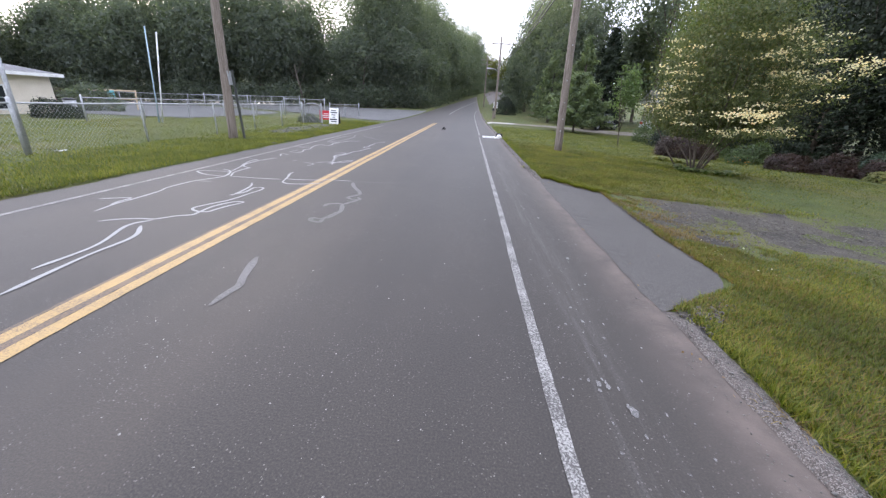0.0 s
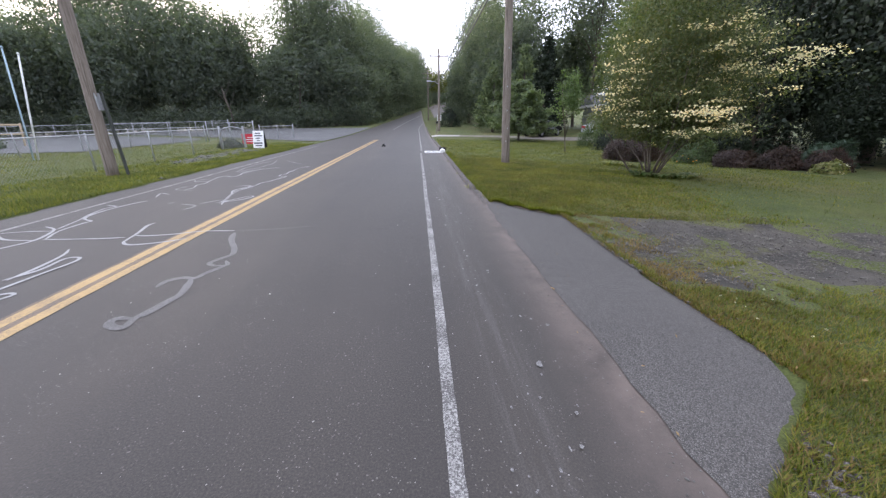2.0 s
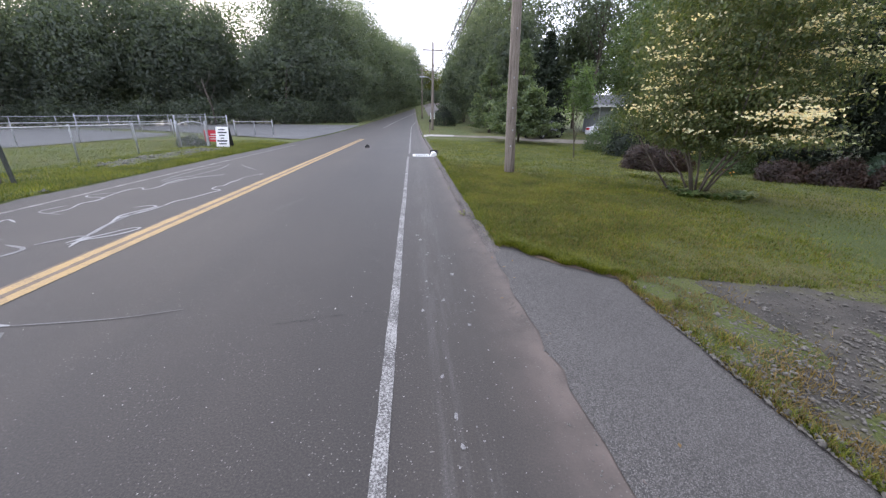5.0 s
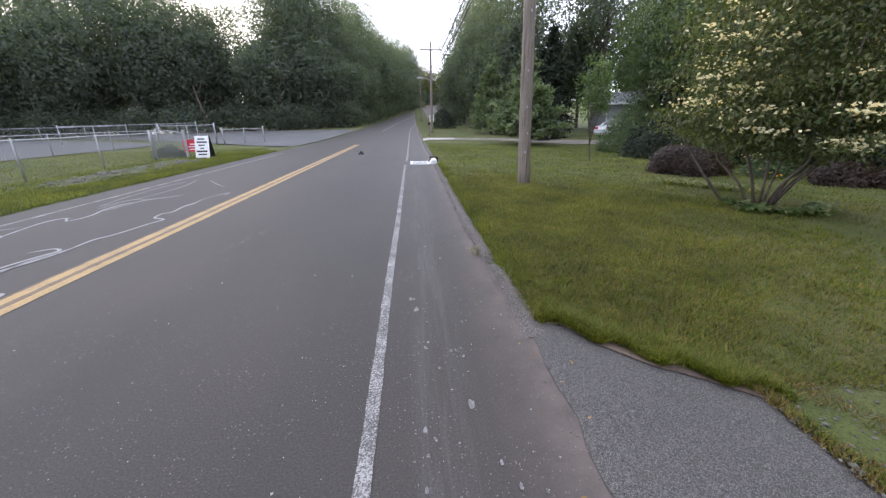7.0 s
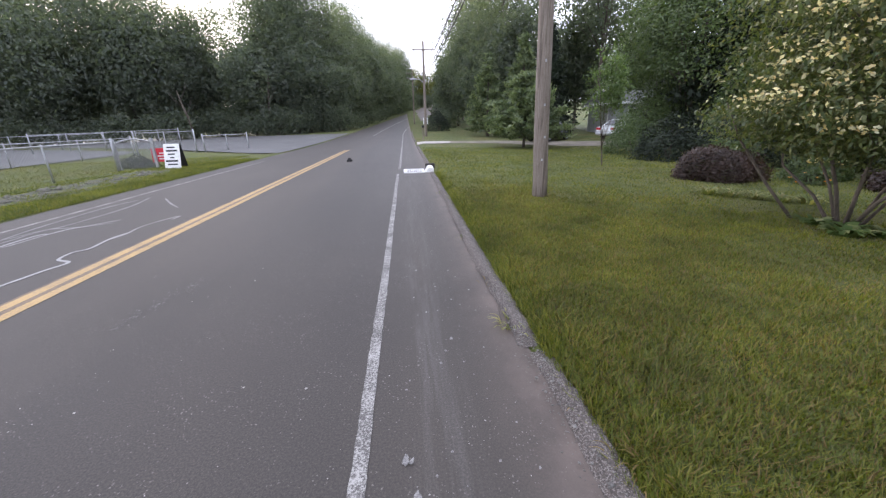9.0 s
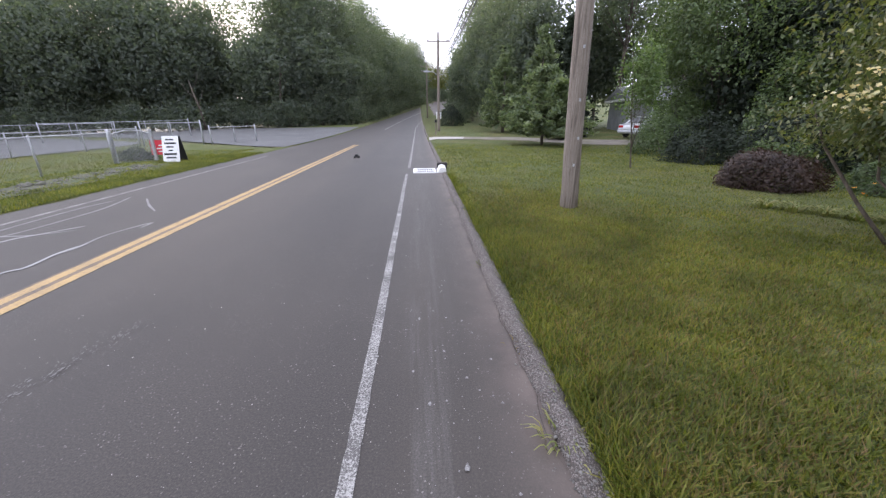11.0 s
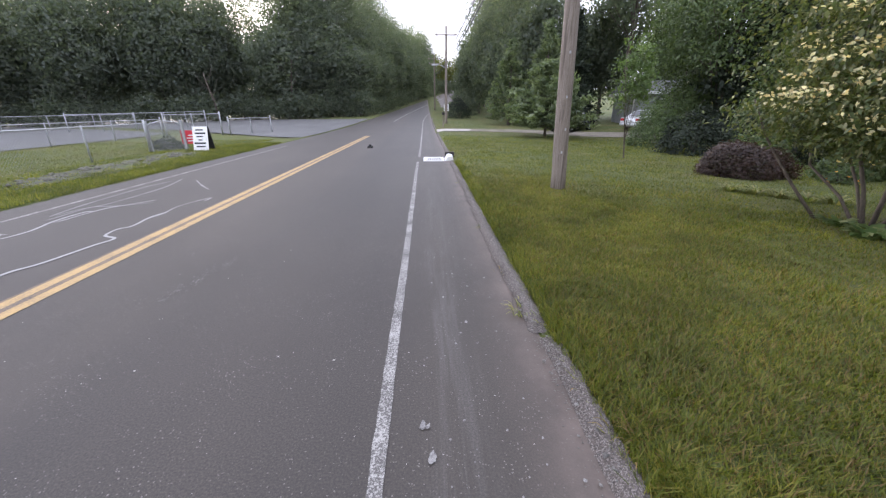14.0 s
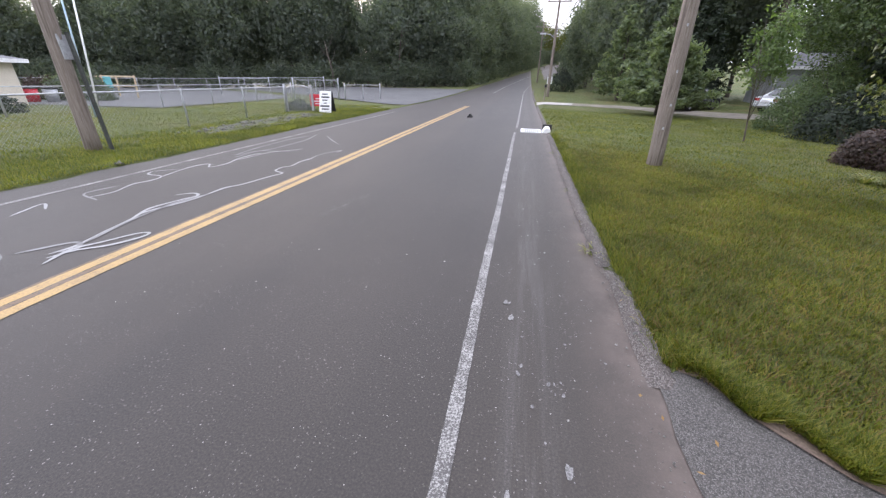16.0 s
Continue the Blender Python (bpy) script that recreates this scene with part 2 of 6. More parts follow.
DARK_CAR = mottled("dark_car_paint", (0.03, 0.03, 0.034), (0.045, 0.045, 0.05), 1.0, 0.25, 0.3, 20, 0.0)
RUBBER = mottled("tyre_rubber", (0.016, 0.016, 0.016), (0.03, 0.03, 0.03), 6, 0.8)
LAMP_RED = material("lamp_red", 0.25)[0]
LAMP_RED.node_tree.nodes["Principled BSDF"].inputs["Base Color"].default_value = (0.4, 0.02, 0.02, 1)
TEAL = mottled("teal_panel", (0.1, 0.36, 0.38), (0.15, 0.44, 0.46), 3, 0.6)
TAN = mottled("tan_timber", (0.42, 0.33, 0.2), (0.54, 0.44, 0.29), 3, 0.8, 0, 30, 0.2, (4, 4, 0.7))
PALE_BLUE = mottled("pale_blue_pipe", (0.3, 0.42, 0.5), (0.4, 0.5, 0.56), 3, 0.6)

# far haze is put into the colour: leaves paled and shifted towards blue
LEAF_HAZY = leaf("hazy_woodland_leaves", [(0.1, 0.122, 0.112), (0.112, 0.134, 0.122), (0.12, 0.142, 0.13), (0.132, 0.152, 0.138)], 0.55, 0.6)
# low sun on the far trees is put into these yellow tones
LEAF_GOLD = leaf("sunlit_far_leaves", [(0.06, 0.085, 0.02), (0.11, 0.125, 0.028), (0.16, 0.15, 0.04)], 0.4)
LEAF_GREEN = leaf("broad_green_leaves", [(0.05, 0.08, 0.035), (0.07, 0.105, 0.042), (0.095, 0.135, 0.058), (0.12, 0.155, 0.07)])
LEAF_DOG = leaf("dogwood_leaves", [(0.05, 0.074, 0.03), (0.078, 0.102, 0.04), (0.108, 0.126, 0.05), (0.145, 0.142, 0.066)], 0.36)
BRACT = leaf("cream_bracts", [(0.56, 0.52, 0.36), (0.7, 0.66, 0.48), (0.66, 0.5, 0.26), (0.74, 0.7, 0.55)], 0.35)
LEAF_SAP = leaf("young_leaves", [(0.075, 0.12, 0.05), (0.11, 0.16, 0.07), (0.14, 0.19, 0.09)], 0.45)
LEAF_PINE = leaf("pine_needles", [(0.105, 0.14, 0.09), (0.145, 0.182, 0.115), (0.185, 0.222, 0.145)], 0.45)
# evergreen tones pulled towards black to carry the garden canopy's shade
LEAF_DARK = leaf("dark_evergreen_shade", [(0.015, 0.023, 0.015), (0.021, 0.032, 0.019), (0.03, 0.042, 0.022)], 0.12, 0.7)
LEAF_MAROON = leaf("barberry_leaves", [(0.034, 0.019, 0.017), (0.048, 0.026, 0.022), (0.062, 0.036, 0.028), (0.048, 0.035, 0.023)], 0.2)
LEAF_HOSTA = leaf("hosta_leaves", [(0.06, 0.11, 0.03), (0.12, 0.17, 0.06), (0.26, 0.28, 0.14)], 0.3)
LEAF_PALE = leaf("pale_strap_leaves", [(0.13, 0.17, 0.05), (0.22, 0.23, 0.09), (0.3, 0.27, 0.12)], 0.35)
LEAF_BLUE = leaf("blue_green_leaves", [(0.05, 0.085, 0.06), (0.08, 0.12, 0.085)], 0.25)
PETAL_ORANGE = leaf("orange_petals", [(0.75, 0.26, 0.02), (0.8, 0.36, 0.04)], 0.3)
PETAL_WHITE = leaf("white_petals", [(0.72, 0.7, 0.62), (0.8, 0.78, 0.7)], 0.3)
BLADE = leaf("grass_blades", [(0.045, 0.062, 0.009), (0.094, 0.118, 0.014), (0.142, 0.16, 0.021), (0.235, 0.21, 0.05)], 0.42, 0.5)
BLADE_TUFT = leaf("coarse_grass_blades", [(0.075, 0.098, 0.012), (0.125, 0.148, 0.02), (0.185, 0.192, 0.034)], 0.45, 0.45)
BLADE_DRY = leaf("dry_grass_blades", [(0.1, 0.074, 0.026), (0.17, 0.118, 0.045), (0.24, 0.172, 0.075)], 0.35, 0.6)


# ---------------------------------------------------------------- geometry helpers
def smooth(a, b, v):
    k = np.clip((np.asarray(v, float) - a) / (b - a), 0, 1)
    return k * k * (3 - 2 * k)


def rise(y):
    """Height of the road's middle: level, then climbing far ahead."""
    y = np.asarray(y, float)
    q = np.clip(y - 35, 0, 80)
    return 0.00055 * q * q + 0.088 * np.clip(y - 115, 0, 120)


def bend(y):
    """How far the road drifts to the right in the distance."""
    y = np.asarray(y, float)
    return 0.0017 * np.clip(y - 52, 0, 63) ** 2 + 0.2 * np.clip(y - 115, 0, 120)


def gz(x, y):
    """Height of the land."""
    x, y = np.asarray(x, float), np.asarray(y, float)
    left = -0.06 * smooth(-7.4, -9.0, x) - 0.016 * np.clip(-10 - x, 0, 36)
    lawn = smooth(1.2, 1.5, x) * smooth(9.5, 10.8, y) * 0.08
    fall = -0.035 * np.clip(x - 1.3, 0, 9)
    dip = -0.1 * np.exp(-((y - 6.8) / 3.2) ** 2) * smooth(1.15, 2.4, x)
    lift = 0.03 * np.clip(x - 2 - bend(y), 0, 14) * smooth(26, 44, y)
    return rise(y) + left + lawn + fall + dip + lift


def z_at(x, y):
    return float(gz(x, y))


def np_mesh(name, co, faces, mat, smooth_shade=False):
    """A mesh from arrays; faces all have the same number of corners."""
    co, faces = np.asarray(co, np.float32), np.asarray(faces, np.int32)
    me = bpy.data.meshes.new(name)
    n, k = faces.shape
    me.vertices.add(len(co))
    me.vertices.foreach_set("co", co.ravel())
    me.loops.add(n * k)
    me.loops.foreach_set("vertex_index", faces.ravel())
    me.polygons.add(n)
    me.polygons.foreach_set("loop_start", np.arange(0, n * k, k, dtype=np.int32))
    if smooth_shade:
        me.polygons.foreach_set("use_smooth", np.ones(n, bool))
    me.update(calc_edges=True)
    me.materials.append(mat)
    return me


def part(name, data, material_, parent, label=""):
    """One mesh object under a thing or under a part; data: a bmesh or a mesh."""
    if isinstance(data, bmesh.types.BMesh):
        me = bpy.data.meshes.new(name)
        data.to_mesh(me)
        data.free()
        me.materials.append(material_)
    else:
        me = data
    ob = new(name, me)
    ob.parent = parent
    return tagged(ob, label)


def thing(name, at, label, category, group="", kind="", turn=0.0):
    ob = new(name)
    ob.matrix_world = pose(*at, 0, 0, turn)
    ob.empty_display_size = 0.2
    return tagged(ob, label, category, group, kind)


def box(bm, size, at=(0, 0, 0), turn=(0, 0, 0), bevel=0.0):
    made = bmesh.ops.create_cube(bm, size=1.0)["verts"]
    m = pose(*at, *turn) @ Matrix.Diagonal((*size, 1))
    bmesh.ops.transform(bm, matrix=m, verts=made)
    if bevel:
        edges = list({e for v in made for e in v.link_edges})
        bmesh.ops.bevel(bm, geom=edges, offset=bevel, segments=2, affect="EDGES", profile=0.6)
    return bm


def tube_arrays(points, radii, sides=7, cap=True):
    pts = [Vector(p) for p in points]
    co, fa = [], []
    for i, p in enumerate(pts):
        d = (pts[min(i + 1, len(pts) - 1)] - pts[max(i - 1, 0)]).normalized()
        a = d.orthogonal().normalized() if abs(d.z) < 0.95 else Vector((1, 0, 0))
        a = (a - d * a.dot(d)).normalized()
        b = d.cross(a)
        for k in range(sides):
            w = 2 * math.pi * k / sides
            co.append(p + (a * math.cos(w) + b * math.sin(w)) * radii[i])
    for i in range(len(pts) - 1):
        for k in range(sides):
            k2 = (k + 1) % sides
            fa.append((i * sides + k, i * sides + k2, (i + 1) * sides + k2, (i + 1) * sides + k))
    return co, fa


def tube(bm, points, radii, sides=7, cap=True):
    if isinstance(radii, (int, float)):
        radii = [radii] * len(points)
    co, fa = tube_arrays(points, radii, sides)
    vs = [bm.verts.new(c) for c in co]
    for f in fa:
        bm.faces.new([vs[i] for i in f]).smooth = True
    if cap:
        bm.faces.new(vs[:sides][::-1])
        bm.faces.new(vs[-sides:])
    return bm


def leaf_quads(centres, normals, length, width, rng, droop=0.0):
    """Pointed four-cornered leaves at the centres."""
    n = len(centres)
    axis = rng.normal(size=(n, 3))
    axis -= normals * np.sum(axis * normals, 1, keepdims=True)
    axis /= np.linalg.norm(axis, axis=1, keepdims=True) + 1e-9
    side = np.cross(normals, axis)
    ln = (length * rng.uniform(0.7, 1.3, n))[:, None]
    wd = (width * rng.uniform(0.7, 1.3, n))[:, None]
    down = np.zeros((n, 3))
    down[:, 2] = -droop
    a = centres - axis * ln * 0.5
    b = centres + side * wd * 0.5
    c = centres + axis * ln * 0.5 + down * ln
    d = centres - side * wd * 0.5
    co = np.stack([a, b, c, d], 1).reshape(-1, 3)
    return co, np.arange(4 * n).reshape(n, 4)


def unit(v):
    return v / (np.linalg.norm(v, axis=1, keepdims=True) + 1e-9)


def crown_points(rng, clumps, per, centre, radii, spread, flat=0.45, shell=0.55, bottom=-0.55, lobes=5, up=0.5):
    """Leaf centres in clumps over an uneven crown."""
    d = unit(rng.normal(size=(clumps * 3, 3)))
    d = d[d[:, 2] > bottom][:clumps]
    bumps = unit(rng.normal(size=(lobes, 3)))
    reach = 0.62 + 0.46 * np.max(np.clip(d @ bumps.T, 0, 1) ** 5, axis=1) + rng.normal(0, 0.1, len(d))
    r = reach * (shell + (1 - shell) * rng.uniform(0, 1, len(d)) ** 0.5)
    c = np.asarray(centre) + d * r[:, None] * np.asarray(radii)
    k = np.repeat(np.arange(len(c)), per)
    off = rng.normal(size=(len(k), 3)) * spread * np.array([1, 1, flat])
    nrm = unit(rng.normal(size=(len(k), 3)) * 0.75 + np.array([0, 0, up]) + d[k] * 0.7)
    return c, c[k] + off, nrm


def bough_mesh(rng, height, trunk_r, targets, base=0.25, lean=0.4, stems=1, sides=7):
    """Trunk and limbs as one mesh: a tapered trunk and a limb to each target."""
    bm = bmesh.new()
    top = Vector((rng.normal(0, lean), rng.normal(0, lean), height))
    line = [Vector((0, 0, -0.15)), Vector((0.0, 0.0, 0.08)), top * 0.35 + Vector((rng.normal(0, lean * 0.3), rng.normal(0, lean * 0.3), 0)), top * 0.7, top]
    tube(bm, line, [trunk_r * 1.5, trunk_r * 1.12, trunk_r * 0.8, trunk_r * 0.45, trunk_r * 0.1], sides)
    for t in targets:
        t = Vector(t)
        f = base + (0.85 - base) * rng.uniform(0, 1)
        f = min(f, max(base, (t.z - 0.1 * height) / height))
        s = top * f
        mid = s.lerp(t, 0.5) + Vector((0, 0, 0.05 * height * rng.uniform(-0.5, 1)))
        r = trunk_r * 0.38 * (1.1 - f)
        tube(bm, [s, mid, t], [r, r * 0.6, r * 0.15], 5)
    return bm


def broad_tree(name, seed, height, spread, trunk_r, leaf_mat, clumps, per, leaf_len, label, category="tree", crown_low=0.3, bark=None, spread_clump=0.5, at=(0, 0, 0), shell=0.5, group="", flat=0.5):
    rng = np.random.default_rng(seed)
    t = thing(name, at, label, category, group)
    cz = height * (crown_low + 1) / 2
    rad = (spread, spread * 0.95, height * (1 - crown_low) / 2 * 1.12)
    c, pts, nrm = crown_points(rng, clumps, per, (0, 0, cz), rad, spread_clump, flat, shell)
    sel = c[rng.choice(len(c), min(len(c), 26), replace=False)]
    part("trunk", bough_mesh(rng, height * 0.86, trunk_r, sel, crown_low * 0.8), bark or BARK, t)
    co, fa = leaf_quads(pts, nrm, leaf_len, leaf_len * 0.62, rng, 0.15)
    part("crown", np_mesh("crown", co, fa, leaf_mat), leaf_mat, t)
    return t


def cone_tree(name, seed, height, spread, leaf_mat, tiers, per_tier, leaf_len, label, at, group="", low=0.1, category="conifer", power=0.85, ragged=0.25):
    """A conifer: whorls of boughs, each a spray of needles."""
    rng = np.random.default_rng(seed)
    t = thing(name, at, label, category, group)
    bm = bmesh.new()
    tube(bm, [(0, 0, -0.1), (0, 0, height * 0.5), (0, 0, height * 0.97)], [height * 0.022, height * 0.014, 0.01], 7)
    cs, ns_ = [], []
    for i in range(tiers):
        f = (i + 0.5) / tiers
        z = height * (low + (1 - low) * f)
        reach = spread * ((1 - f) ** power) + 0.06
        for j in range(max(4, int(9 * (1 - f * 0.6)))):
            w = rng.uniform(0, 2 * math.pi)
            r = reach * rng.uniform(1 - ragged, 1 + ragged * 0.7)
            tip = np.array([math.cos(w) * r, math.sin(w) * r, z + r * rng.uniform(0.05, 0.35)])
            root = np.array([0, 0, z])
            if j % 2 == 0:
                tube(bm, [root, (root + tip) / 2, tip], [0.012 * height ** 0.5, 0.008 * height ** 0.5, 0.003], 4, False)
            k = rng.uniform(0.15, 1.08, per_tier) ** 0.7
            p = root + (tip - root) * k[:, None] + rng.normal(0, 0.055 * spread, (per_tier, 3)) * np.array([1, 1, 0.7])
            cs.append(p)
            ns_.append(unit(rng.normal(size=(per_tier, 3)) * 0.8 + np.array([0, 0, 0.7])))
    part("trunk", bm, BARK, t)
    co, fa = leaf_quads(np.concatenate(cs), np.concatenate(ns_), leaf_len, leaf_len * 0.34, rng)
    part("crown", np_mesh("crown", co, fa, leaf_mat), leaf_mat, t)
    return t


def bush(name, seed, size, leaf_mat, leaves, leaf_len, label, at, group="", category="shrub", upright=0.5, width=0.55, stems=9, blossoms=None):
    """A shrub: stems from the root and a dense uneven mound of leaves."""
    rng = np.random.default_rng(seed)
    t = thing(name, at, label, category, group)
    bm = bmesh.new()
    for k in range(stems):
        w = rng.uniform(0, 2 * math.pi)
        e = Vector((math.cos(w) * size[0] * 0.32, math.sin(w) * size[1] * 0.32, size[2] * rng.uniform(0.5, 0.85)))
        tube(bm, [(e.x * 0.1, e.y * 0.1, -0.05), (e.x * 0.45, e.y * 0.45, e.z * 0.6), e], [0.02, 0.013, 0.004], 5, False)
    part("branchwork", bm, BARK, t)
    d = unit(rng.normal(size=(leaves, 3)))
    d[:, 2] = np.abs(d[:, 2])
    bumps = unit(rng.normal(size=(14, 3)) * np.array([1, 1, 0.6]) + np.array([0, 0, 0.3]))
    reach = 0.74 + 0.3 * np.max(np.clip(d @ bumps.T, 0, 1) ** 10, axis=1)
    r = reach * (0.62 + 0.38 * rng.uniform(0, 1, leaves) ** 0.4) * (1 + rng.normal(0, 0.05, leaves))
    p = d * r[:, None] * np.array([size[0] / 2, size[1] / 2, size[2]])
    p[:, 2] = np.maximum(p[:, 2], 0.02)
    n = unit(rng.normal(size=(leaves, 3)) * 0.7 + d + np.array([0, 0, upright]))
    co, fa = leaf_quads(p, n, leaf_len, leaf_len * width, rng, 0.1)
    part("foliage", np_mesh("foliage", co, fa, leaf_mat), leaf_mat, t)
    if blossoms:
        mat, count, blen = blossoms
        q = rng.choice(leaves, count)
        co, fa = leaf_quads(p[q] * 1.04, unit(n[q] + np.array([0, 0, 0.6])), blen, blen * 0.8, rng)
        part("blossoms", np_mesh("blossoms", co, fa, mat), mat, t)
    return t


# ---------------------------------------------------------------- the land
def grid(name, xs, ys, height, mat):
    X, Y = np.meshgrid(xs, ys)
    co = np.stack([X, Y, height(X, Y)], -1).reshape(-1, 3)
    nx, ny = len(xs), len(ys)
    i = np.arange(nx * ny).reshape(ny, nx)
    fa = np.stack([i[:-1, :-1], i[:-1, 1:], i[1:, 1:], i[1:, :-1]], -1).reshape(-1, 4)
    return np_mesh(name, co, fa, mat, True)


def wobble(a, b, s=1.0):
    return np.array([noise.noise(Vector((float(u) * s, float(v) * s, 3.7))) for u, v in zip(np.ravel(a), np.ravel(b))]).reshape(np.shape(a))


ROAD_L, ROAD_R = -7.02, 1.06


def turf_height(X, Y):
    h = gz(X, Y)
    under = smooth(ROAD_L - 0.25, ROAD_L + 0.1, X) * (1 - smooth(ROAD_R - 0.1, ROAD_R + 0.14, X - 0.16 * (1 - smooth(9.9, 10.5, Y))))
    paved = (1 - smooth(2.28, 2.5, X)) * smooth(3.9, 4.35, Y - 0.7 * (X - 1.2)) * (1 - smooth(9.85, 10.15, Y + 0.68 * (X - 1.3))) * smooth(0.9, 1.1, X)
    junction = smooth(0.3, 1.4, Y - (32.0 + 0.82 * (-7.6 - X))) * smooth(-7.2, -8.2, X) * smooth(-40, -34, X) * (1 - smooth(58, 61, Y))
    rough = 0.018 * wobble(X, Y, 1.3) * (smooth(1.3, 2.2, X) + smooth(-7.6, -8.6, X))
    return h + 0.015 - 0.09 * under - 0.055 * paved * (1 - under) - 0.09 * junction + rough


gx = np.concatenate([np.linspace(-900, -80, 10), np.linspace(-70, -16, 28), np.arange(-15, -9, 0.35), np.arange(-9, -6.4, 0.12), np.linspace(-6, 0.6, 6),
                     np.arange(0.8, 3.2, 0.1), np.arange(3.3, 12, 0.3), np.linspace(12.5, 40, 26), np.linspace(50, 900, 10)])
gy = np.concatenate([np.linspace(-600, -20, 8), np.linspace(-15, 0, 10), np.arange(0.5, 28, 0.3), np.arange(28.5, 60, 1.0), np.linspace(62, 160, 34), np.linspace(180, 1500, 12)])
tagged(new("ground", grid("ground", gx, gy, turf_height, TURF)), "mown grass ground with dry yellowish patches beside the road", "lawn", kind="structure")

ry = np.concatenate([np.arange(-14, 30, 0.1), np.arange(30, 60, 0.6), np.linspace(61, 260, 80)])


def strip(name, ys, x0, x1, lift, mat, cross=2, height=gz):
    """A ribbon along the road between two edges that are functions of y."""
    a, b = np.array([x0(v) for v in ys]), np.array([x1(v) for v in ys])
    k = np.linspace(0, 1, cross)
    X = a[:, None] * (1 - k) + b[:, None] * k
    Y = np.repeat(np.asarray(ys)[:, None], cross, 1)
    Z = height(X, Y) + lift
    n = len(ys)
    i = np.arange(n * cross).reshape(n, cross)
    fa = np.stack([i[:-1, :-1], i[:-1, 1:], i[1:, 1:], i[1:, :-1]], -1).reshape(-1, 4)
    return np_mesh(name, np.stack([X, Y, Z], -1).reshape(-1, 3), fa, mat, True)


def nz(v, s=1.0, o=0.0):
    return noise.noise(Vector((v * s, o, 1.3)))


tagged(new("road", strip("road", ry, lambda v: ROAD_L + bend(v) + 0.07 * nz(v, 1.4, 2) + 0.05 * nz(v, 5, 7), lambda v: ROAD_R + 0.09 * float(1 - smooth(9.9, 10.5, v)) + 0.06 * float(1 - smooth(11.4, 11.7, v)) + bend(v) + 0.035 * nz(v, 1.1, 5) + 0.02 * nz(v, 6, 9), 0.0, ASPHALT, 10,
                           lambda X, Y: rise(Y))), "grey worn asphalt two-lane road with light grit", "road", kind="structure")


def painted(name, x, w, y0, y1, mat, label, fray=0.006):
    ys = np.concatenate([np.arange(y0, min(y1, 30), 0.05), np.arange(max(30, y0), y1, 0.5)]) if y1 > 30 else np.arange(y0, y1, 0.05)
    me = strip(name, ys, lambda v: x + bend(v) - w / 2 + fray * nz(v, 9, 3) + 0.01 * nz(v, 0.5, 1), lambda v: x + bend(v) + w / 2 + fray * nz(v, 9, 8) + 0.01 * nz(v, 0.5, 1), 0.004, mat, 2, lambda X, Y: rise(Y))
    tagged(new(name, me), label, "road marking", "road markings", "structure")


painted("edge_line", 0.012, 0.078, -14, 21.45, WHITE_LINE, "worn white edge line painted on asphalt")
painted("edge_line", 0.05, 0.09, 22.7, 160, WHITE_LINE, "worn white edge line running on past the drain")
painted("edge_line", -6.32, 0.085, -14, 27.5, WHITE_LINE, "thin worn white edge line on the far lane")
painted("centre_line", -3.325, 0.115, -14, 34.5, YELLOW_LINE, "solid yellow centre line, worn, one of two")
painted("centre_line", -3.515, 0.115, -14, 34.5, YELLOW_LINE, "solid yellow centre line, worn, one of two")
OLD_PAINT = worn_paint("old_brown_paint", (0.17, 0.118, 0.072), (0.062, 0.05, 0.043), 0.4)
painted("old_centre_paint", -3.42, 0.07, -14, 34.5, OLD_PAINT, "faded brownish paint between the centre lines", 0.012)
painted("old_centre_paint", -3.592, 0.034, -14, 34.5, OLD_PAINT, "faded brownish fringe beside the centre line", 0.012)
painted("centre_line", -3.4, 0.2, 55, 160, WHITE_LINE, "pale centre line beyond the junction")


def flat_patch(name, ring, lift, mat, label, category, steps=1, ragged=0.06, height=gz, step=0.35):
    """A flat paved area: an outline made ragged, filled by a fine grid."""
    ring = [Vector(p) for p in ring]
    pts = []
    for a, b in zip(ring, ring[1:] + ring[:1]):
        n = max(2, int((b - a).length / step))
        for k in range(n):
            p = a.lerp(b, k / n)
            pts.append(p + Vector((nz(p.x + p.y * 1.7, 2.3, 4), nz(p.y - p.x * 1.3, 2.3, 8))) * ragged)
    bm = bmesh.new()
    vs = [bm.verts.new((p.x, p.y, 0)) for p in pts]
    f = bm.faces.new(vs)
    if f.normal.z < 0:
        f.normal_flip()
    bmesh.ops.triangulate(bm, faces=[f])
    for _ in range(steps):
        bmesh.ops.subdivide_edges(bm, edges=[e for e in bm.edges if e.calc_length() > step * 1.6], cuts=1, use_grid_fill=False)
        bmesh.ops.triangulate(bm, faces=bm.faces)
    for v in bm.verts:
        v.co.z = float(height(v.co.x, v.co.y)) + lift
    me = bpy.data.meshes.new(name)
    bm.normal_update()
    bm.to_mesh(me)
    bm.free()
    me.materials.append(mat)
    return tagged(new(name, me), label, category, kind="structure")


flat_patch("side_road", [(-7.19, 35.0), (-7.24, 62.0), (-14.71, 63.0), (-27.89, 66.0), (-56.15, 75.0), (-56.12, 62.0), (-31.67, 52.0), (-20.4, 44.0), (-14.3, 38.5), (-10.09, 34.5), (-8.22, 33.2), (-7.28, 32.4)], 0.035, PALE_ASPHALT, "pale asphalt side road joining the main road", "road", 3, 0.1, gz, 1.5)
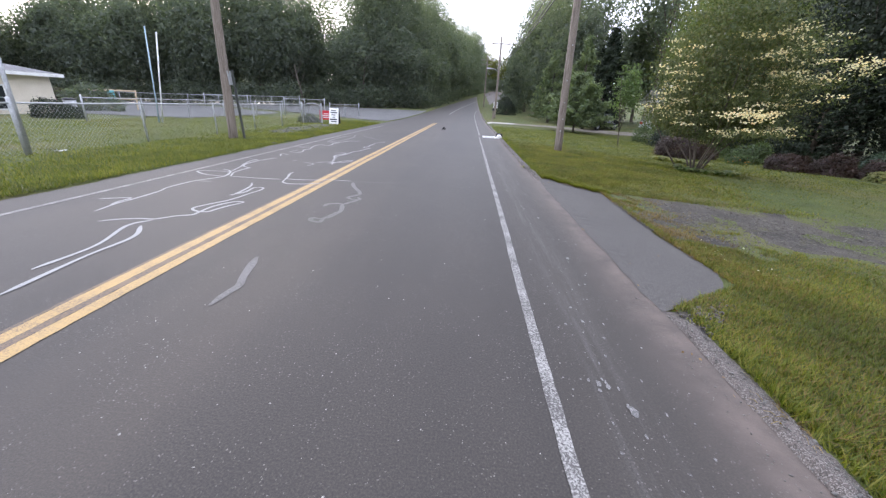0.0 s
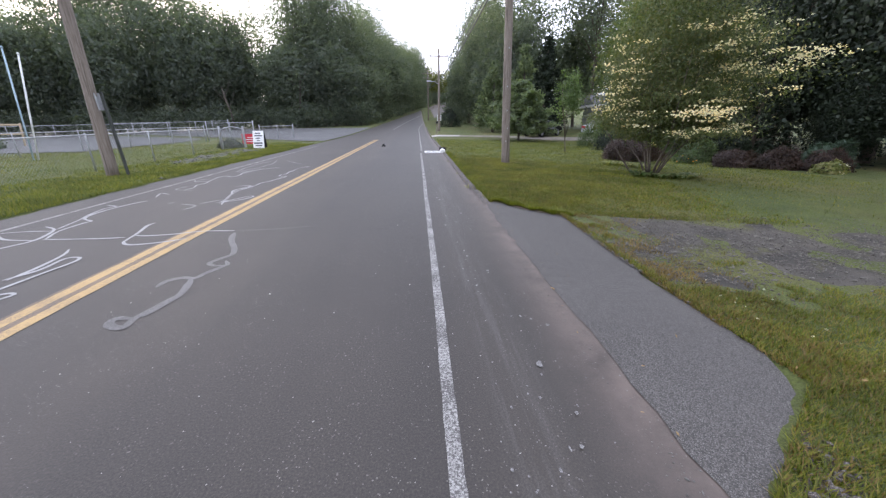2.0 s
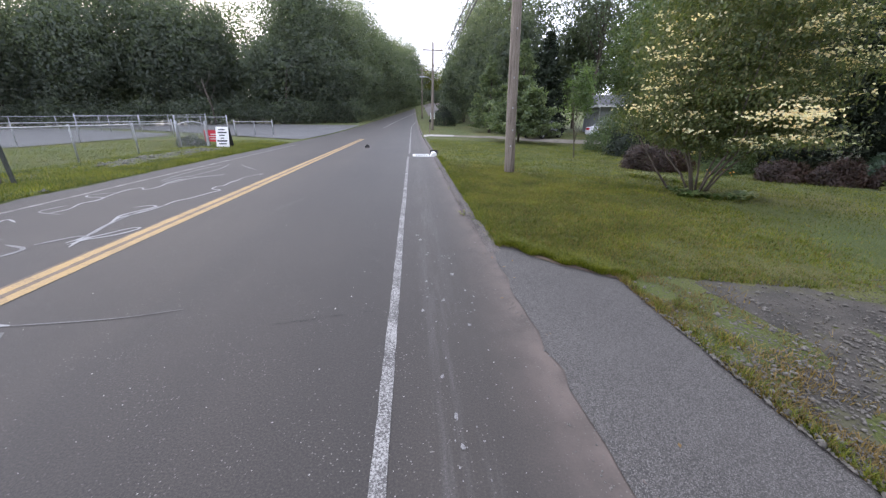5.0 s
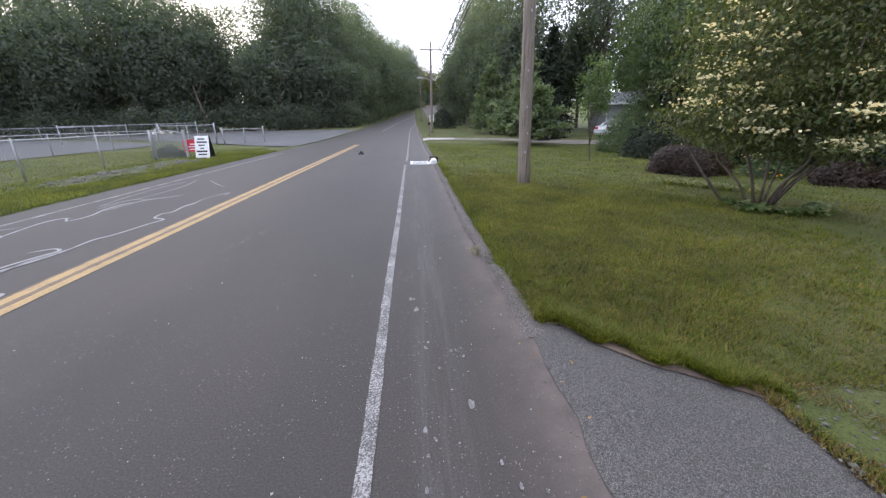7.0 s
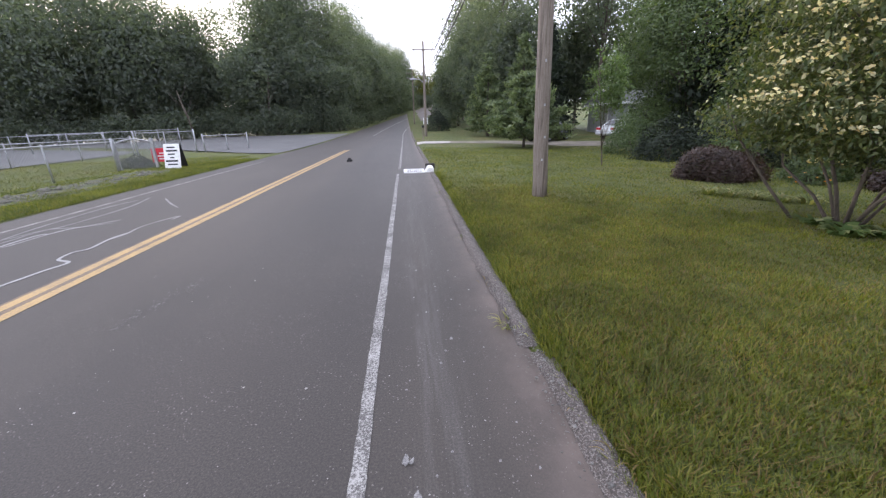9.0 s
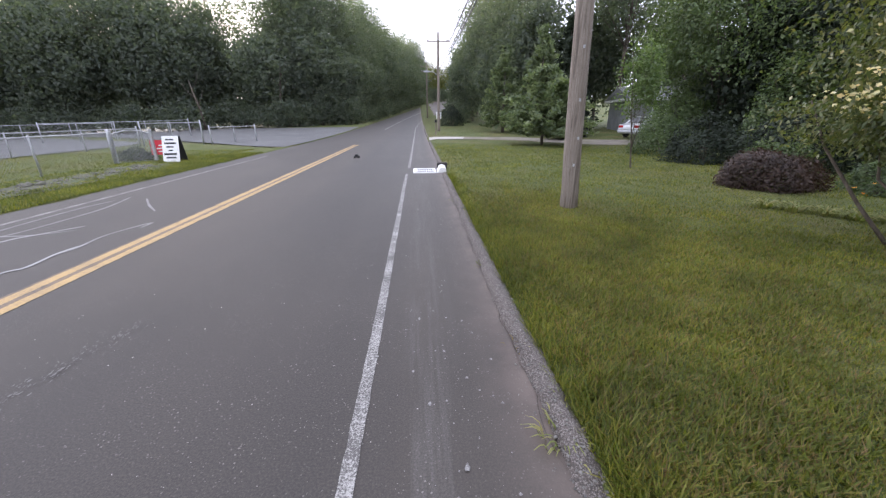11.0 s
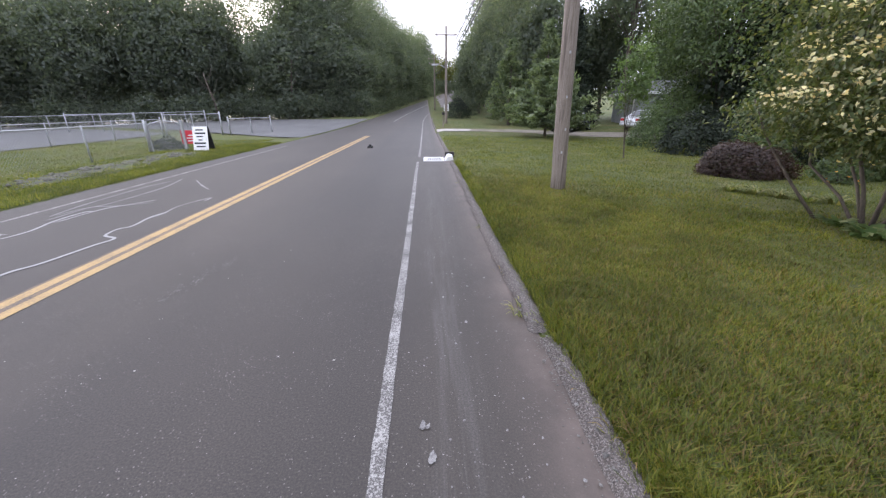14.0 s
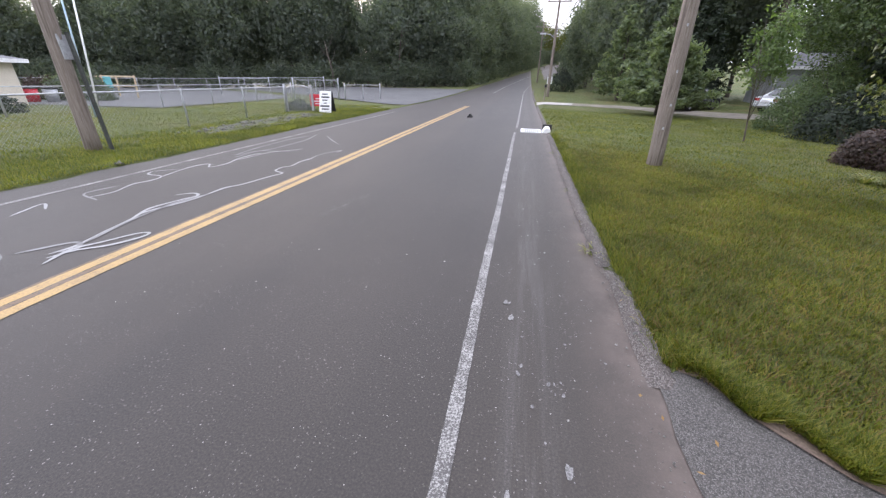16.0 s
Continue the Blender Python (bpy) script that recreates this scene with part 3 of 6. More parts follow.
flat_patch("parking_lot", [(-19.27, 25.96), (-19.64, 38.0), (-20.86, 41.5), (-31.67, 49.0), (-56.12, 62.0), (-75.53, 45.0), (-60.0, 26.78), (-29.88, 26.23)], 0.05, PALE_ASPHALT, "pale grey asphalt yard behind the field", "pavement", 3, 0.1, gz, 1.8)
flat_patch("driveway_apron", [(1.17, 3.95), (1.45, 4.1), (1.75, 4.36), (2.07, 4.66), (2.31, 4.97), (2.47, 5.35), (2.5, 5.7), (2.42, 6.1), (2.38, 6.5), (2.47, 7.4), (2.53, 8.5), (2.53, 9.2), (2.3, 9.35), (1.9, 9.56), (1.58, 9.82), (1.42, 10.02), (1.3, 10.08), (1.17, 9.98), (1.13, 8.5), (1.14, 6.5), (1.14, 4.8)], 0.005, OLD_ASPHALT, "old pale asphalt driveway apron with a broken edge", "pavement", 3, 0.05, gz, 0.2)
flat_patch("gravel_drive", [(2.75, 9.05), (3.5, 9.35), (4.5, 9.3), (5.7, 9.1), (7.5, 8.6), (12, 7.9), (16, 7.6), (16, 5.6), (9, 5.6), (5.7, 5.7), (4.6, 5.75), (3.9, 5.7), (3.2, 5.8), (2.75, 6.2), (2.5, 7.0), (2.5, 8.4)], 0.013, GRAVEL_BED, "grey gravel driveway grown through with grass", "pavement", 3, 0.2, gz, 0.35)
flat_patch("far_driveway", [(1.17, 36.9), (3.53, 37.6), (6.82, 37.2), (11.49, 33.5), (19.03, 31.0), (19.07, 34.0), (12.47, 37.0), (7.78, 40.2), (4.02, 40.6), (1.2, 40.8)], 0.04, mottled("dusty_gravel", (0.15, 0.13, 0.105), (0.26, 0.23, 0.19), 1.2, 0.95, 0, 30, 0.4, stain=(0.12, 0.125, 0.05)), "dusty pale gravel driveway crossing the lawn", "pavement", 2, 0.1, gz, 1.0)
flat_patch("driveway_mouth", [(1.18, 37.3), (3.63, 37.9), (3.92, 40.0), (1.2, 40.4)], 0.055, CONCRETE, "pale concrete mouth of the far driveway", "pavement", 2, 0.08, gz, 0.6)


flat_patch("verge_soil", [(1.3, 10.06), (1.42, 10.0), (1.58, 9.8), (1.9, 9.54), (2.3, 9.33), (2.53, 9.18), (2.6, 9.26), (2.34, 9.46), (1.96, 9.68), (1.66, 9.93), (1.5, 10.12), (1.34, 10.16)], 0.016, mottled("brown_soil", (0.085, 0.06, 0.045), (0.15, 0.11, 0.08), 5, 0.95, 0, 60, 0.5), "thin strip of bare soil at the driveway edge", "soil", 2, 0.03, gz, 0.15)
flat_patch("broken_corner", [(1.2, 3.6), (1.45, 3.72), (1.7, 3.95), (1.98, 4.35), (1.9, 4.5), (1.6, 4.2), (1.3, 4.0)], 0.02, mottled("crumbled_earth", (0.03, 0.026, 0.022), (0.075, 0.062, 0.05), 9, 0.95, 0, 60, 1.0), "dark crumbled earth at the broken driveway corner", "soil", 2, 0.05, gz, 0.1)
flat_patch("swale_bed", [(-8.76, 17.46), (-8.38, 19.81), (-8.35, 24.01), (-8.98, 25.2), (-10.4, 25.66), (-10.26, 22.23), (-9.75, 18.56)], 0.035, mottled("swale_soil", (0.065, 0.065, 0.04), (0.1, 0.1, 0.066), 3, 0.95, 0, 40, 0.5, stain=(0.07, 0.1, 0.022)), "stony drainage strip in the far verge", "soil", 3, 0.2, gz, 0.4)


# ---------------------------------------------------------------- kerb and the road's edge
def berm(name, y0, y1, high, label, out=0.0):
    ys = np.arange(y0, y1, 0.03 if y1 < 22 else 0.2)
    prof = [(1.045, 0.02), (1.065, 0.5), (1.09, 0.9), (1.13, 1.0), (1.18, 0.75), (1.23, 0.1)]
    co = []
    for v in ys:
        end = min(1, (v - y0) / 0.25, (y1 - v) / 0.25)
        for k, (x, h) in enumerate(prof):
            co.append((x + out + bend(v) + 0.012 * nz(v, 3.1, k) + 0.025 * nz(v, 0.8, 2), v, rise(v) + high * h * max(0.15, end) * (1 + 0.35 * nz(v, 4, k + 3)) + 0.004 * nz(v, 14, k) + 0.007 * nz(v, 33, k * 3)))
    n, m = len(ys), len(prof)
    i = np.arange(n * m).reshape(n, m)
    fa = np.stack([i[:-1, :-1], i[:-1, 1:], i[1:, 1:], i[1:, :-1]], -1).reshape(-1, 4)
    tagged(new(name, np_mesh(name, co, fa, KERB, True)), label, "kerb", "kerbs", "structure")


berm("kerb", -9.0, 4.0, 0.035, "crumbling low asphalt kerb at the road edge", 0.14)
berm("kerb", 9.9, 11.43, 0.06, "cracked low asphalt kerb beside the driveway mouth", 0.05)
berm("kerb", 11.46, 21.5, 0.065, "cracked low asphalt kerb beside the lawn")
berm("kerb", 22.5, 36.0, 0.065, "low asphalt kerb along the lawn past the drain")
berm("kerb", 41.5, 80, 0.065, "low asphalt kerb beyond the driveway")


def ribbon(name, pts, width, mat, label, category, lift=0.004, group="", fray=0.25):
    """A painted stroke on the road through a few points, with an uneven width."""
    p = [Vector((*q, 0)) for q in pts]
    p = [p[0] * 2 - p[1]] + p + [p[-1] * 2 - p[-2]]
    path = []
    for a, b, c, d in zip(p, p[1:], p[2:], p[3:]):
        n = max(4, int((c - b).length / 0.05))
        for k in range(n):
            t = k / n
            path.append(0.5 * (2 * b + (c - a) * t + (2 * a - 5 * b + 4 * c - d) * t * t + (3 * b - a - 3 * c + d) * t ** 3))
    path.append(p[-2])
    co = []
    for i, q in enumerate(path):
        d = (path[min(i + 1, len(path) - 1)] - path[max(i - 1, 0)]).normalized()
        s = Vector((-d.y, d.x, 0)) * width * 0.5 * (1 + fray * 2 * nz(i * 0.11, 1.0, pts[0][0])) * min(1, 0.35 + i / 4, 0.35 + (len(path) - 1 - i) / 4)
        for e in (q - s, q + s):
            co.append((e.x, e.y, float(rise(e.y)) + lift + 0.00002 * i))
    n = len(path)
    fa = [(2 * i, 2 * i + 1, 2 * i + 3, 2 * i + 2) for i in range(n - 1)]
    return tagged(new(name, np_mesh(name, co, fa, mat)), label, category, group, "structure")


SPLASH = worn_paint("dried_splash", (0.24, 0.233, 0.222), (0.1, 0.096, 0.092), 0.44)
ribbon("kerb_joint", [(1.045 + 0.02 * math.sin(k * 2.3) + 0.015 * math.sin(k * 5.1), 10.4 + k * 0.2) for k in range(54) if k > 5], 0.0045, mottled("joint_dirt", (0.03, 0.026, 0.022), (0.07, 0.058, 0.048), 9, 0.95), "dark dirt-filled joint along the kerb", "crack", 0.004, "", 0.6)

STROKES = (
    [(-5.48, 5.52), (-5.54, 5.88), (-5.54, 6.24), (-5.57, 6.73), (-5.64, 7.00), (-5.61, 7.56), (-5.47, 7.88), (-5.39, 8.18), (-5.58, 8.66), (-5.87, 8.86)],
    [(-5.55, 8.61), (-5.94, 8.60), (-6.18, 8.49), (-5.84, 8.22), (-5.36, 8.14)],
    [(-5.57, 8.69), (-5.71, 9.25), (-5.85, 9.64), (-5.95, 10.08), (-5.88, 10.26), (-6.12, 10.37)],
    [(-5.27, 8.17), (-5.45, 8.59), (-5.47, 9.06), (-5.45, 9.16), (-5.68, 9.32), (-5.80, 9.64), (-5.79, 10.20), (-5.68, 10.65), (-5.59, 10.69)],
    [(-5.98, 6.07), (-5.87, 6.14), (-5.62, 6.24), (-5.60, 6.01), (-5.56, 5.84)],
    [(-5.55, 7.60), (-5.30, 7.64)],
    [(-5.31, 8.18), (-4.90, 8.17), (-4.53, 8.17), (-4.24, 8.20)],
    [(-5.08, 5.16), (-4.92, 5.29), (-4.70, 5.37), (-4.53, 5.39), (-4.38, 5.57), (-4.23, 5.66), (-4.23, 5.80), (-4.23, 6.12), (-4.10, 6.41), (-3.96, 6.41), (-4.04, 6.21), (-4.10, 5.99), (-4.13, 5.84), (-4.25, 5.82), (-4.38, 5.88), (-4.43, 6.00), (-4.33, 6.26), (-4.23, 6.49), (-4.18, 6.91), (-4.14, 7.27), (-4.20, 7.41), (-4.33, 7.37), (-4.30, 7.03), (-4.41, 6.76)],
    [(-4.37, 6.76), (-4.39, 7.10), (-4.47, 7.51), (-4.59, 7.74)],
    [(-4.52, 5.35), (-4.63, 5.09), (-4.40, 4.46), (-4.40, 3.85)],
    [(-4.48, 5.12), (-4.26, 4.76), (-4.24, 4.18), (-4.15, 3.42)],
    [(-4.34, 8.98), (-4.35, 8.81), (-4.23, 8.45), (-4.14, 8.09), (-4.10, 7.97), (-3.94, 7.86), (-3.63, 7.93), (-3.36, 8.09)],
    [(-4.18, 8.30), (-4.00, 8.26), (-3.65, 8.32), (-3.32, 8.44), (-2.87, 8.43)],
    [(-5.70, 11.10), (-5.87, 11.55), (-5.60, 11.40)],
    [(-5.38, 11.86), (-5.84, 12.03), (-5.85, 12.34), (-5.80, 12.50)],
    [(-6.17, 13.41), (-5.87, 13.69)],
    [(-5.82, 14.22), (-5.58, 14.20)],
    [(-5.04, 10.39), (-5.00, 10.60)],
    [(-4.43, 9.87), (-4.40, 10.20), (-4.76, 10.37)],
    [(-4.43, 10.35), (-4.18, 10.70), (-3.99, 10.57), (-4.09, 10.48)],
    [(-4.07, 10.69), (-4.23, 11.30), (-4.30, 11.99), (-4.19, 12.54)],
    [(-5.63, 11.92), (-5.56, 12.23), (-5.70, 12.64), (-5.64, 12.92), (-5.72, 13.17), (-6.05, 13.23), (-6.16, 13.41)],
    [(-5.69, 13.13), (-5.81, 13.74), (-5.81, 14.07), (-5.69, 14.20), (-5.49, 13.99), (-5.42, 14.35), (-5.54, 14.86), (-5.52, 15.39), (-5.40, 15.40)],
    [(-5.85, 15.11), (-5.94, 15.57), (-6.00, 16.17), (-6.03, 17.44), (-5.90, 18.24)],
    [(-5.46, 14.74), (-5.38, 15.57), (-5.21, 15.84), (-4.90, 16.26)],
    [(-4.12, 10.42), (-4.08, 10.64), (-4.19, 11.05), (-4.29, 11.43), (-4.42, 11.76), (-4.35, 12.15), (-4.28, 12.39), (-4.43, 12.48), (-4.61, 12.33)],
    [(-4.31, 11.45), (-4.35, 11.63), (-4.24, 12.06), (-4.20, 12.39), (-4.21, 12.84), (-4.10, 13.10), (-4.00, 13.67), (-3.94, 13.94), (-4.17, 14.08), (-4.22, 14.37), (-4.12, 14.51), (-4.18, 14.97), (-4.12, 15.35)],
    [(-3.94, 10.25), (-4.03, 10.55), (-3.93, 10.77), (-3.80, 11.04), (-3.69, 11.09), (-3.67, 10.97), (-3.78, 10.73), (-3.97, 10.55), (-4.04, 10.35)],
    [(-5.72, 14.91), (-5.70, 15.10), (-5.72, 15.61), (-5.60, 15.99), (-5.56, 16.74), (-5.58, 17.55), (-5.81, 18.53)],
    [(-5.83, 15.20), (-5.71, 15.72), (-5.27, 15.81), (-4.84, 16.04)],
    [(-4.20, 14.86), (-4.13, 15.19), (-4.18, 15.73), (-3.98, 16.38), (-3.94, 16.07)],
    [(-5.38, 18.38), (-4.90, 17.73), (-4.44, 17.19)],
)
FAINT = worn_paint("faint_scrawl", (0.22, 0.217, 0.211), (0.11, 0.106, 0.102), 0.4)
for k, q in enumerate(STROKES):
    far = q[0][1] > 14.8 or k in (14, 15, 16, 17, 18, 19, 20, 30)
    ribbon("chalk_scrawl", q, 0.042, FAINT if far else SEALANT, "pale looping paint scrawl on the asphalt", "road marking", 0.0035 + 0.0003 * (k % 7), "scrawls on the road")
for q in (
    [(-2.67, 4.48), (-2.55, 4.03), (-2.49, 3.87), (-2.51, 3.71), (-2.52, 3.51)],
    [(-2.83, 8.34), (-2.71, 7.99), (-2.51, 7.63), (-2.43, 7.41), (-2.48, 7.28), (-2.55, 7.12), (-2.45, 7.03), (-2.32, 7.04), (-2.40, 7.18)],
    [(-2.32, 7.04), (-2.42, 6.85), (-2.48, 6.69), (-2.60, 6.71), (-2.72, 6.63), (-2.73, 6.48)],
    [(-2.51, 6.69), (-2.44, 6.48), (-2.40, 6.27), (-2.44, 6.06), (-2.46, 5.91)],
    [(-2.41, 6.31), (-2.46, 6.06), (-2.51, 5.89), (-2.50, 5.73), (-2.64, 5.78), (-2.66, 5.88), (-2.51, 5.87)],
):
    ribbon("faded_scrawl", q, 0.065, SMEAR, "faded grey looping scrawl on the asphalt", "road marking", 0.0035, "scrawls on the road")
ribbon("crack_stripe", [(-2.87, 8.43), (-2.20, 8.50), (-1.73, 8.63)], 0.016, SMEAR, "faint pale stripe across the lane", "road marking", 0.0035, "scrawls on the road")
CRACK = mottled("crack_shadow", (0.018, 0.017, 0.017), (0.03, 0.03, 0.03), 4, 0.95)
rk = random.Random(17)
for pts, n in (([(-0.92, 8.35), (-0.84, 8.37)], 8), ([(-0.79, 8.38), (-0.71, 8.39), (-0.58, 8.42)], 12), ([(-0.52, 8.44), (-0.33, 8.48)], 8), ([(-0.24, 8.5), (-0.12, 8.53)], 8)):
    jag = []
    for a, b in zip(pts, pts[1:]):
        for k in range(n // 2):
            f = k / (n // 2)
            jag.append((a[0] + (b[0] - a[0]) * f + rk.uniform(-0.006, 0.006), a[1] + (b[1] - a[1]) * f + rk.uniform(-0.009, 0.009)))
    ribbon("road_crack", jag, 0.0045, CRACK, "thin jagged dark crack in the asphalt", "crack", 0.003, "road cracks", 0.9)


def blotches(name, count, seed, xr, yr, size, mat, label, category, stretch=1.6, lift=0.0032):
    """Many small uneven spots lying on the road."""
    rng = np.random.default_rng(seed)
    co, fa = [], []
    for i in range(count):
        x, y = rng.normal((xr[0] + xr[1]) / 2, (xr[1] - xr[0]) / 4), rng.uniform(*yr)
        r = size * rng.lognormal(0, 0.5)
        b = len(co)
        for k in range(12):
            w = 2 * math.pi * k / 12
            q = r * rng.uniform(0.65, 1.25)
            co.append((x + q * math.cos(w), y + q * math.sin(w) * stretch, float(rise(y)) + lift + 0.00002 * i))
        fa.append([b + k for k in range(12)])
    return tagged(new(name, np_mesh(name, co, fa, mat)), label, category, kind="stuff")


def pebbles(name, count, seed, place, size, mat, label, category="stones", sink=0.3, base=None):
    """Many small faceted stones resting on the land; place(rng) gives x, y."""
    rng = np.random.default_rng(seed)
    oc = np.array([(1, 0, 0), (-1, 0, 0), (0, 1, 0), (0, -1, 0), (0, 0, 1), (0, 0, -1)], float)
    of = np.array([(0, 2, 4), (2, 1, 4), (1, 3, 4), (3, 0, 4), (2, 0, 5), (1, 2, 5), (3, 1, 5), (0, 3, 5)])
    co, fa = [], []
    for i in range(count):
        x, y = place(rng)
        r = size * rng.lognormal(0, 0.4)
        w = rng.uniform(0, 6.28)
        rot = np.array([[math.cos(w), -math.sin(w), 0], [math.sin(w), math.cos(w), 0], [0, 0, 1]])
        v = (oc * rng.uniform(0.6, 1.2, (6, 1)) * np.array([1.2, 0.9, 0.65]) * r) @ rot.T
        h = z_at(x, y) + 0.02 if (x > 1.1 or x < -7.05) else float(rise(y))
        h = base(x, y) if base else h
        co.append(v + np.array([x, y, h + r * (0.5 - sink)]))
        fa.append(of + 6 * i)
    return tagged(new(name, np_mesh(name, np.concatenate(co), np.concatenate(fa), mat)), label, category, kind="stuff")


def splash(at, length, width, turn, mat, label):
    """One dried drop mark: a ragged teardrop lying on the road."""
    rng = random.Random(int(at[0] * 991 + at[1] * 97))
    co = []
    for k in range(16):
        w = 2 * math.pi * k / 16
        u, v = math.cos(w) * width * 0.5 * (1.0 - 0.45 * math.sin(w)), math.sin(w) * length * 0.5
        f = rng.uniform(0.8, 1.2)
        c, d = math.cos(turn), math.sin(turn)
        co.append((at[0] + f * (u * c - v * d), at[1] + f * (u * d + v * c), float(rise(at[1])) + 0.0065))
    tagged(new("splash_mark", np_mesh("splash_mark", co, [list(range(16))], mat)), label, "stain", "splash marks", "structure")


rs = random.Random(31)
for x, y, big in ((0.33, 3.0, 1.3), (0.38, 2.98, 1.2), (0.44, 2.83, 1.0), (0.43, 3.72, 1.1), (0.39, 3.93, 1.0), (0.64, 5.06, 1.8), (0.36, 7.66, 1.1), (0.42, 7.13, 1.0), (0.34, 6.42, 0.7),
                  (0.58, 6.61, 0.7), (0.68, 5.69, 0.9), (0.45, 8.69, 1.5), (0.26, 8.51, 1.3), (0.67, 8.87, 0.9), (0.73, 8.74, 0.9), (0.36, 9.03, 0.8), (0.36, 9.91, 0.9), (0.26, 10.61, 1.1),
                  (0.62, 8.26, 1.3), (0.58, 11.65, 1.2), (0.41, 12.08, 0.9), (0.28, 10.42, 1.9), (0.23, 10.62, 1.6), (0.34, 9.84, 1.1), (0.52, 9.79, 1.0), (0.6, 9.72, 0.9)):
    splash((x, y), 0.04 * big, 0.02 * big, rs.uniform(-0.35, 0.35), SPLASH, "dried whitish splash mark on the road shoulder")
blotches("splash_spots", 60, 3, (0.2, 0.75), (1.5, 19), 0.006, SPLASH, "dried whitish splash marks along the road shoulder", "stain", 2.2)
blotches("splash_specks", 520, 4, (0.0, 0.95), (0.5, 17), 0.004, SPLASH, "tiny whitish specks along the road shoulder", "stain", 1.2)
for k, (xr, yr) in enumerate((((-2.27, -2.07), (12.1, 12.5)), ((-2.17, -1.98), (12.4, 12.85)), ((-2.07, -1.84), (12.8, 13.2)))):
    blotches("dust_specks", 80, 40 + k, xr, yr, 0.003, SMEAR, "fine pale dust smeared on the lane", "stain", 2.4, 0.0034 + 0.0025 * k)
pebbles("road_grit", 900, 8, lambda r: (r.uniform(-3.2, 0.9), 0.5 + r.uniform(0, 1) ** 1.3 * 15), 0.0035, STONE, "scattered pale grit on the asphalt", "grit")
pebbles("drive_gravel", 9000, 9, lambda r: (2.4 + r.uniform(0, 1) ** 1.5 * 6, np.clip(r.normal(7.6, 0.8), 5.7, 9.3)), 0.0105, mottled("drive_stone", (0.085, 0.077, 0.065), (0.19, 0.175, 0.152), 9, 0.9), "loose grey gravel on the driveway", "gravel")
pebbles("kerb_crumbs", 4200, 10, lambda r: (lambda y: (r.uniform(1.05, 1.21) + (0.14 if y < 5 else 0), y))(r.uniform(-0.5, 3.9) if r.uniform() < 0.3 else r.uniform(10.2, 20.5)), 0.0055, DARK_STONE, "crumbled stones bedded in the kerb", "gravel", 0.3,
        lambda x, y: (0.036 if y < 4 else 0.064) * float(np.interp(x - (0.14 if y < 5 else 0), (1.045, 1.09, 1.13, 1.18, 1.23), (0.05, 0.9, 1.0, 0.75, 0.1))))
pebbles("fringe_grit", 1600, 14, lambda r: (r.normal(1.06, 0.05), r.uniform(0, 20)), 0.004, DARK_STONE, "fine grit along the road edge", "gravel", 0.2)
pebbles("broken_pieces", 130, 15, lambda r: (lambda k: (1.3 + 0.6 * k + r.normal(0, 0.05), 3.75 + 0.55 * k + r.normal(0, 0.06)))(r.uniform(0, 1)), 0.017, KERB, "broken pieces of asphalt at the driveway corner", "rubble", 0.2)
pebbles("swale_stones", 170, 12, lambda r: (r.normal(-9.45, 0.33), r.uniform(17.6, 24.8)), 0.055, mottled("mossy_stone", (0.085, 0.083, 0.062), (0.17, 0.163, 0.132), 9, 0.9), "grey stones lining the drainage strip", "stones")
pebbles("lawn_stones", 14, 13, lambda r: (r.uniform(2.6, 3.6), r.uniform(4.6, 6.6)), 0.012, PETAL_WHITE, "small white stones in the grass", "stones", 0.0)


# ---------------------------------------------------------------- the storm drain
def storm_drain(x, y):
    t = thing("storm_drain", (x, y, 0), "white-painted storm drain grate with a raised kerb inlet", "storm drain")
    w, d = 0.7, 0.98
    for size, at in (((0.1, d, 0.05), (0.05, 0, 0)), ((0.06, d, 0.05), (w - 0.03, 0, 0)), ((w - 0.16, 0.1, 0.05), (0.37, d / 2 - 0.05, 0)), ((w - 0.16, 0.1, 0.05), (0.37, 0.05 - d / 2, 0)), ((w - 0.16, 0.06, 0.05), (0.37, 0, 0))):
        part("grate_frame", box(bmesh.new(), size, at, bevel=0.006), WHITE_PAINT, t, "white painted iron frame")
    for y in (-0.21, 0.21):
        for k in range(8):
            part("grate_bar", box(bmesh.new(), (0.022, 0.36, 0.014), (0.135 + k * 0.067, y, 0.016), bevel=0.003), WHITE_PAINT, t)
    # near-black plate on the road surface paints the shaded opening under the bars
    part("dark_pit_plate", box(bmesh.new(), (w - 0.18, d - 0.22, 0.008), (0.37, 0, 0.001)), CRACK, t, "dark plate under the bars in place of the shaded opening")
    bm = bmesh.new()
    prof = [(0.72, 0.0), (0.75, 0.02), (0.8, 0.12), (0.85, 0.145), (0.95, 0.14), (1.0, 0.1), (1.0, -0.05), (0.72, -0.05)]
    a = [bm.verts.new((px, -0.42, pz)) for px, pz in prof]
    b = [bm.verts.new((px + 0.02, 0.44, pz)) for px, pz in prof]
    bm.faces.new(a)
    bm.faces.new(b[::-1])
    for k in range(len(prof)):
        bm.faces.new((a[k], b[k], b[(k + 1) % len(prof)], a[(k + 1) % len(prof)]))
    bmesh.ops.recalc_face_normals(bm, faces=bm.faces)
    part("inlet_hood", bm, WHITE_PAINT, t, "white painted curved inlet hood")
    # dark block stands in for the shaded black opening behind the hood
    bm = bmesh.new()
    box(bm, (0.34, 0.12, 0.26), (0.93, 0.5, 0.07), bevel=0.03)
    part("inlet_dark_block", bm, IRON, t, "dark block standing in for the black opening behind the hood")


storm_drain(0.2, 22.0)


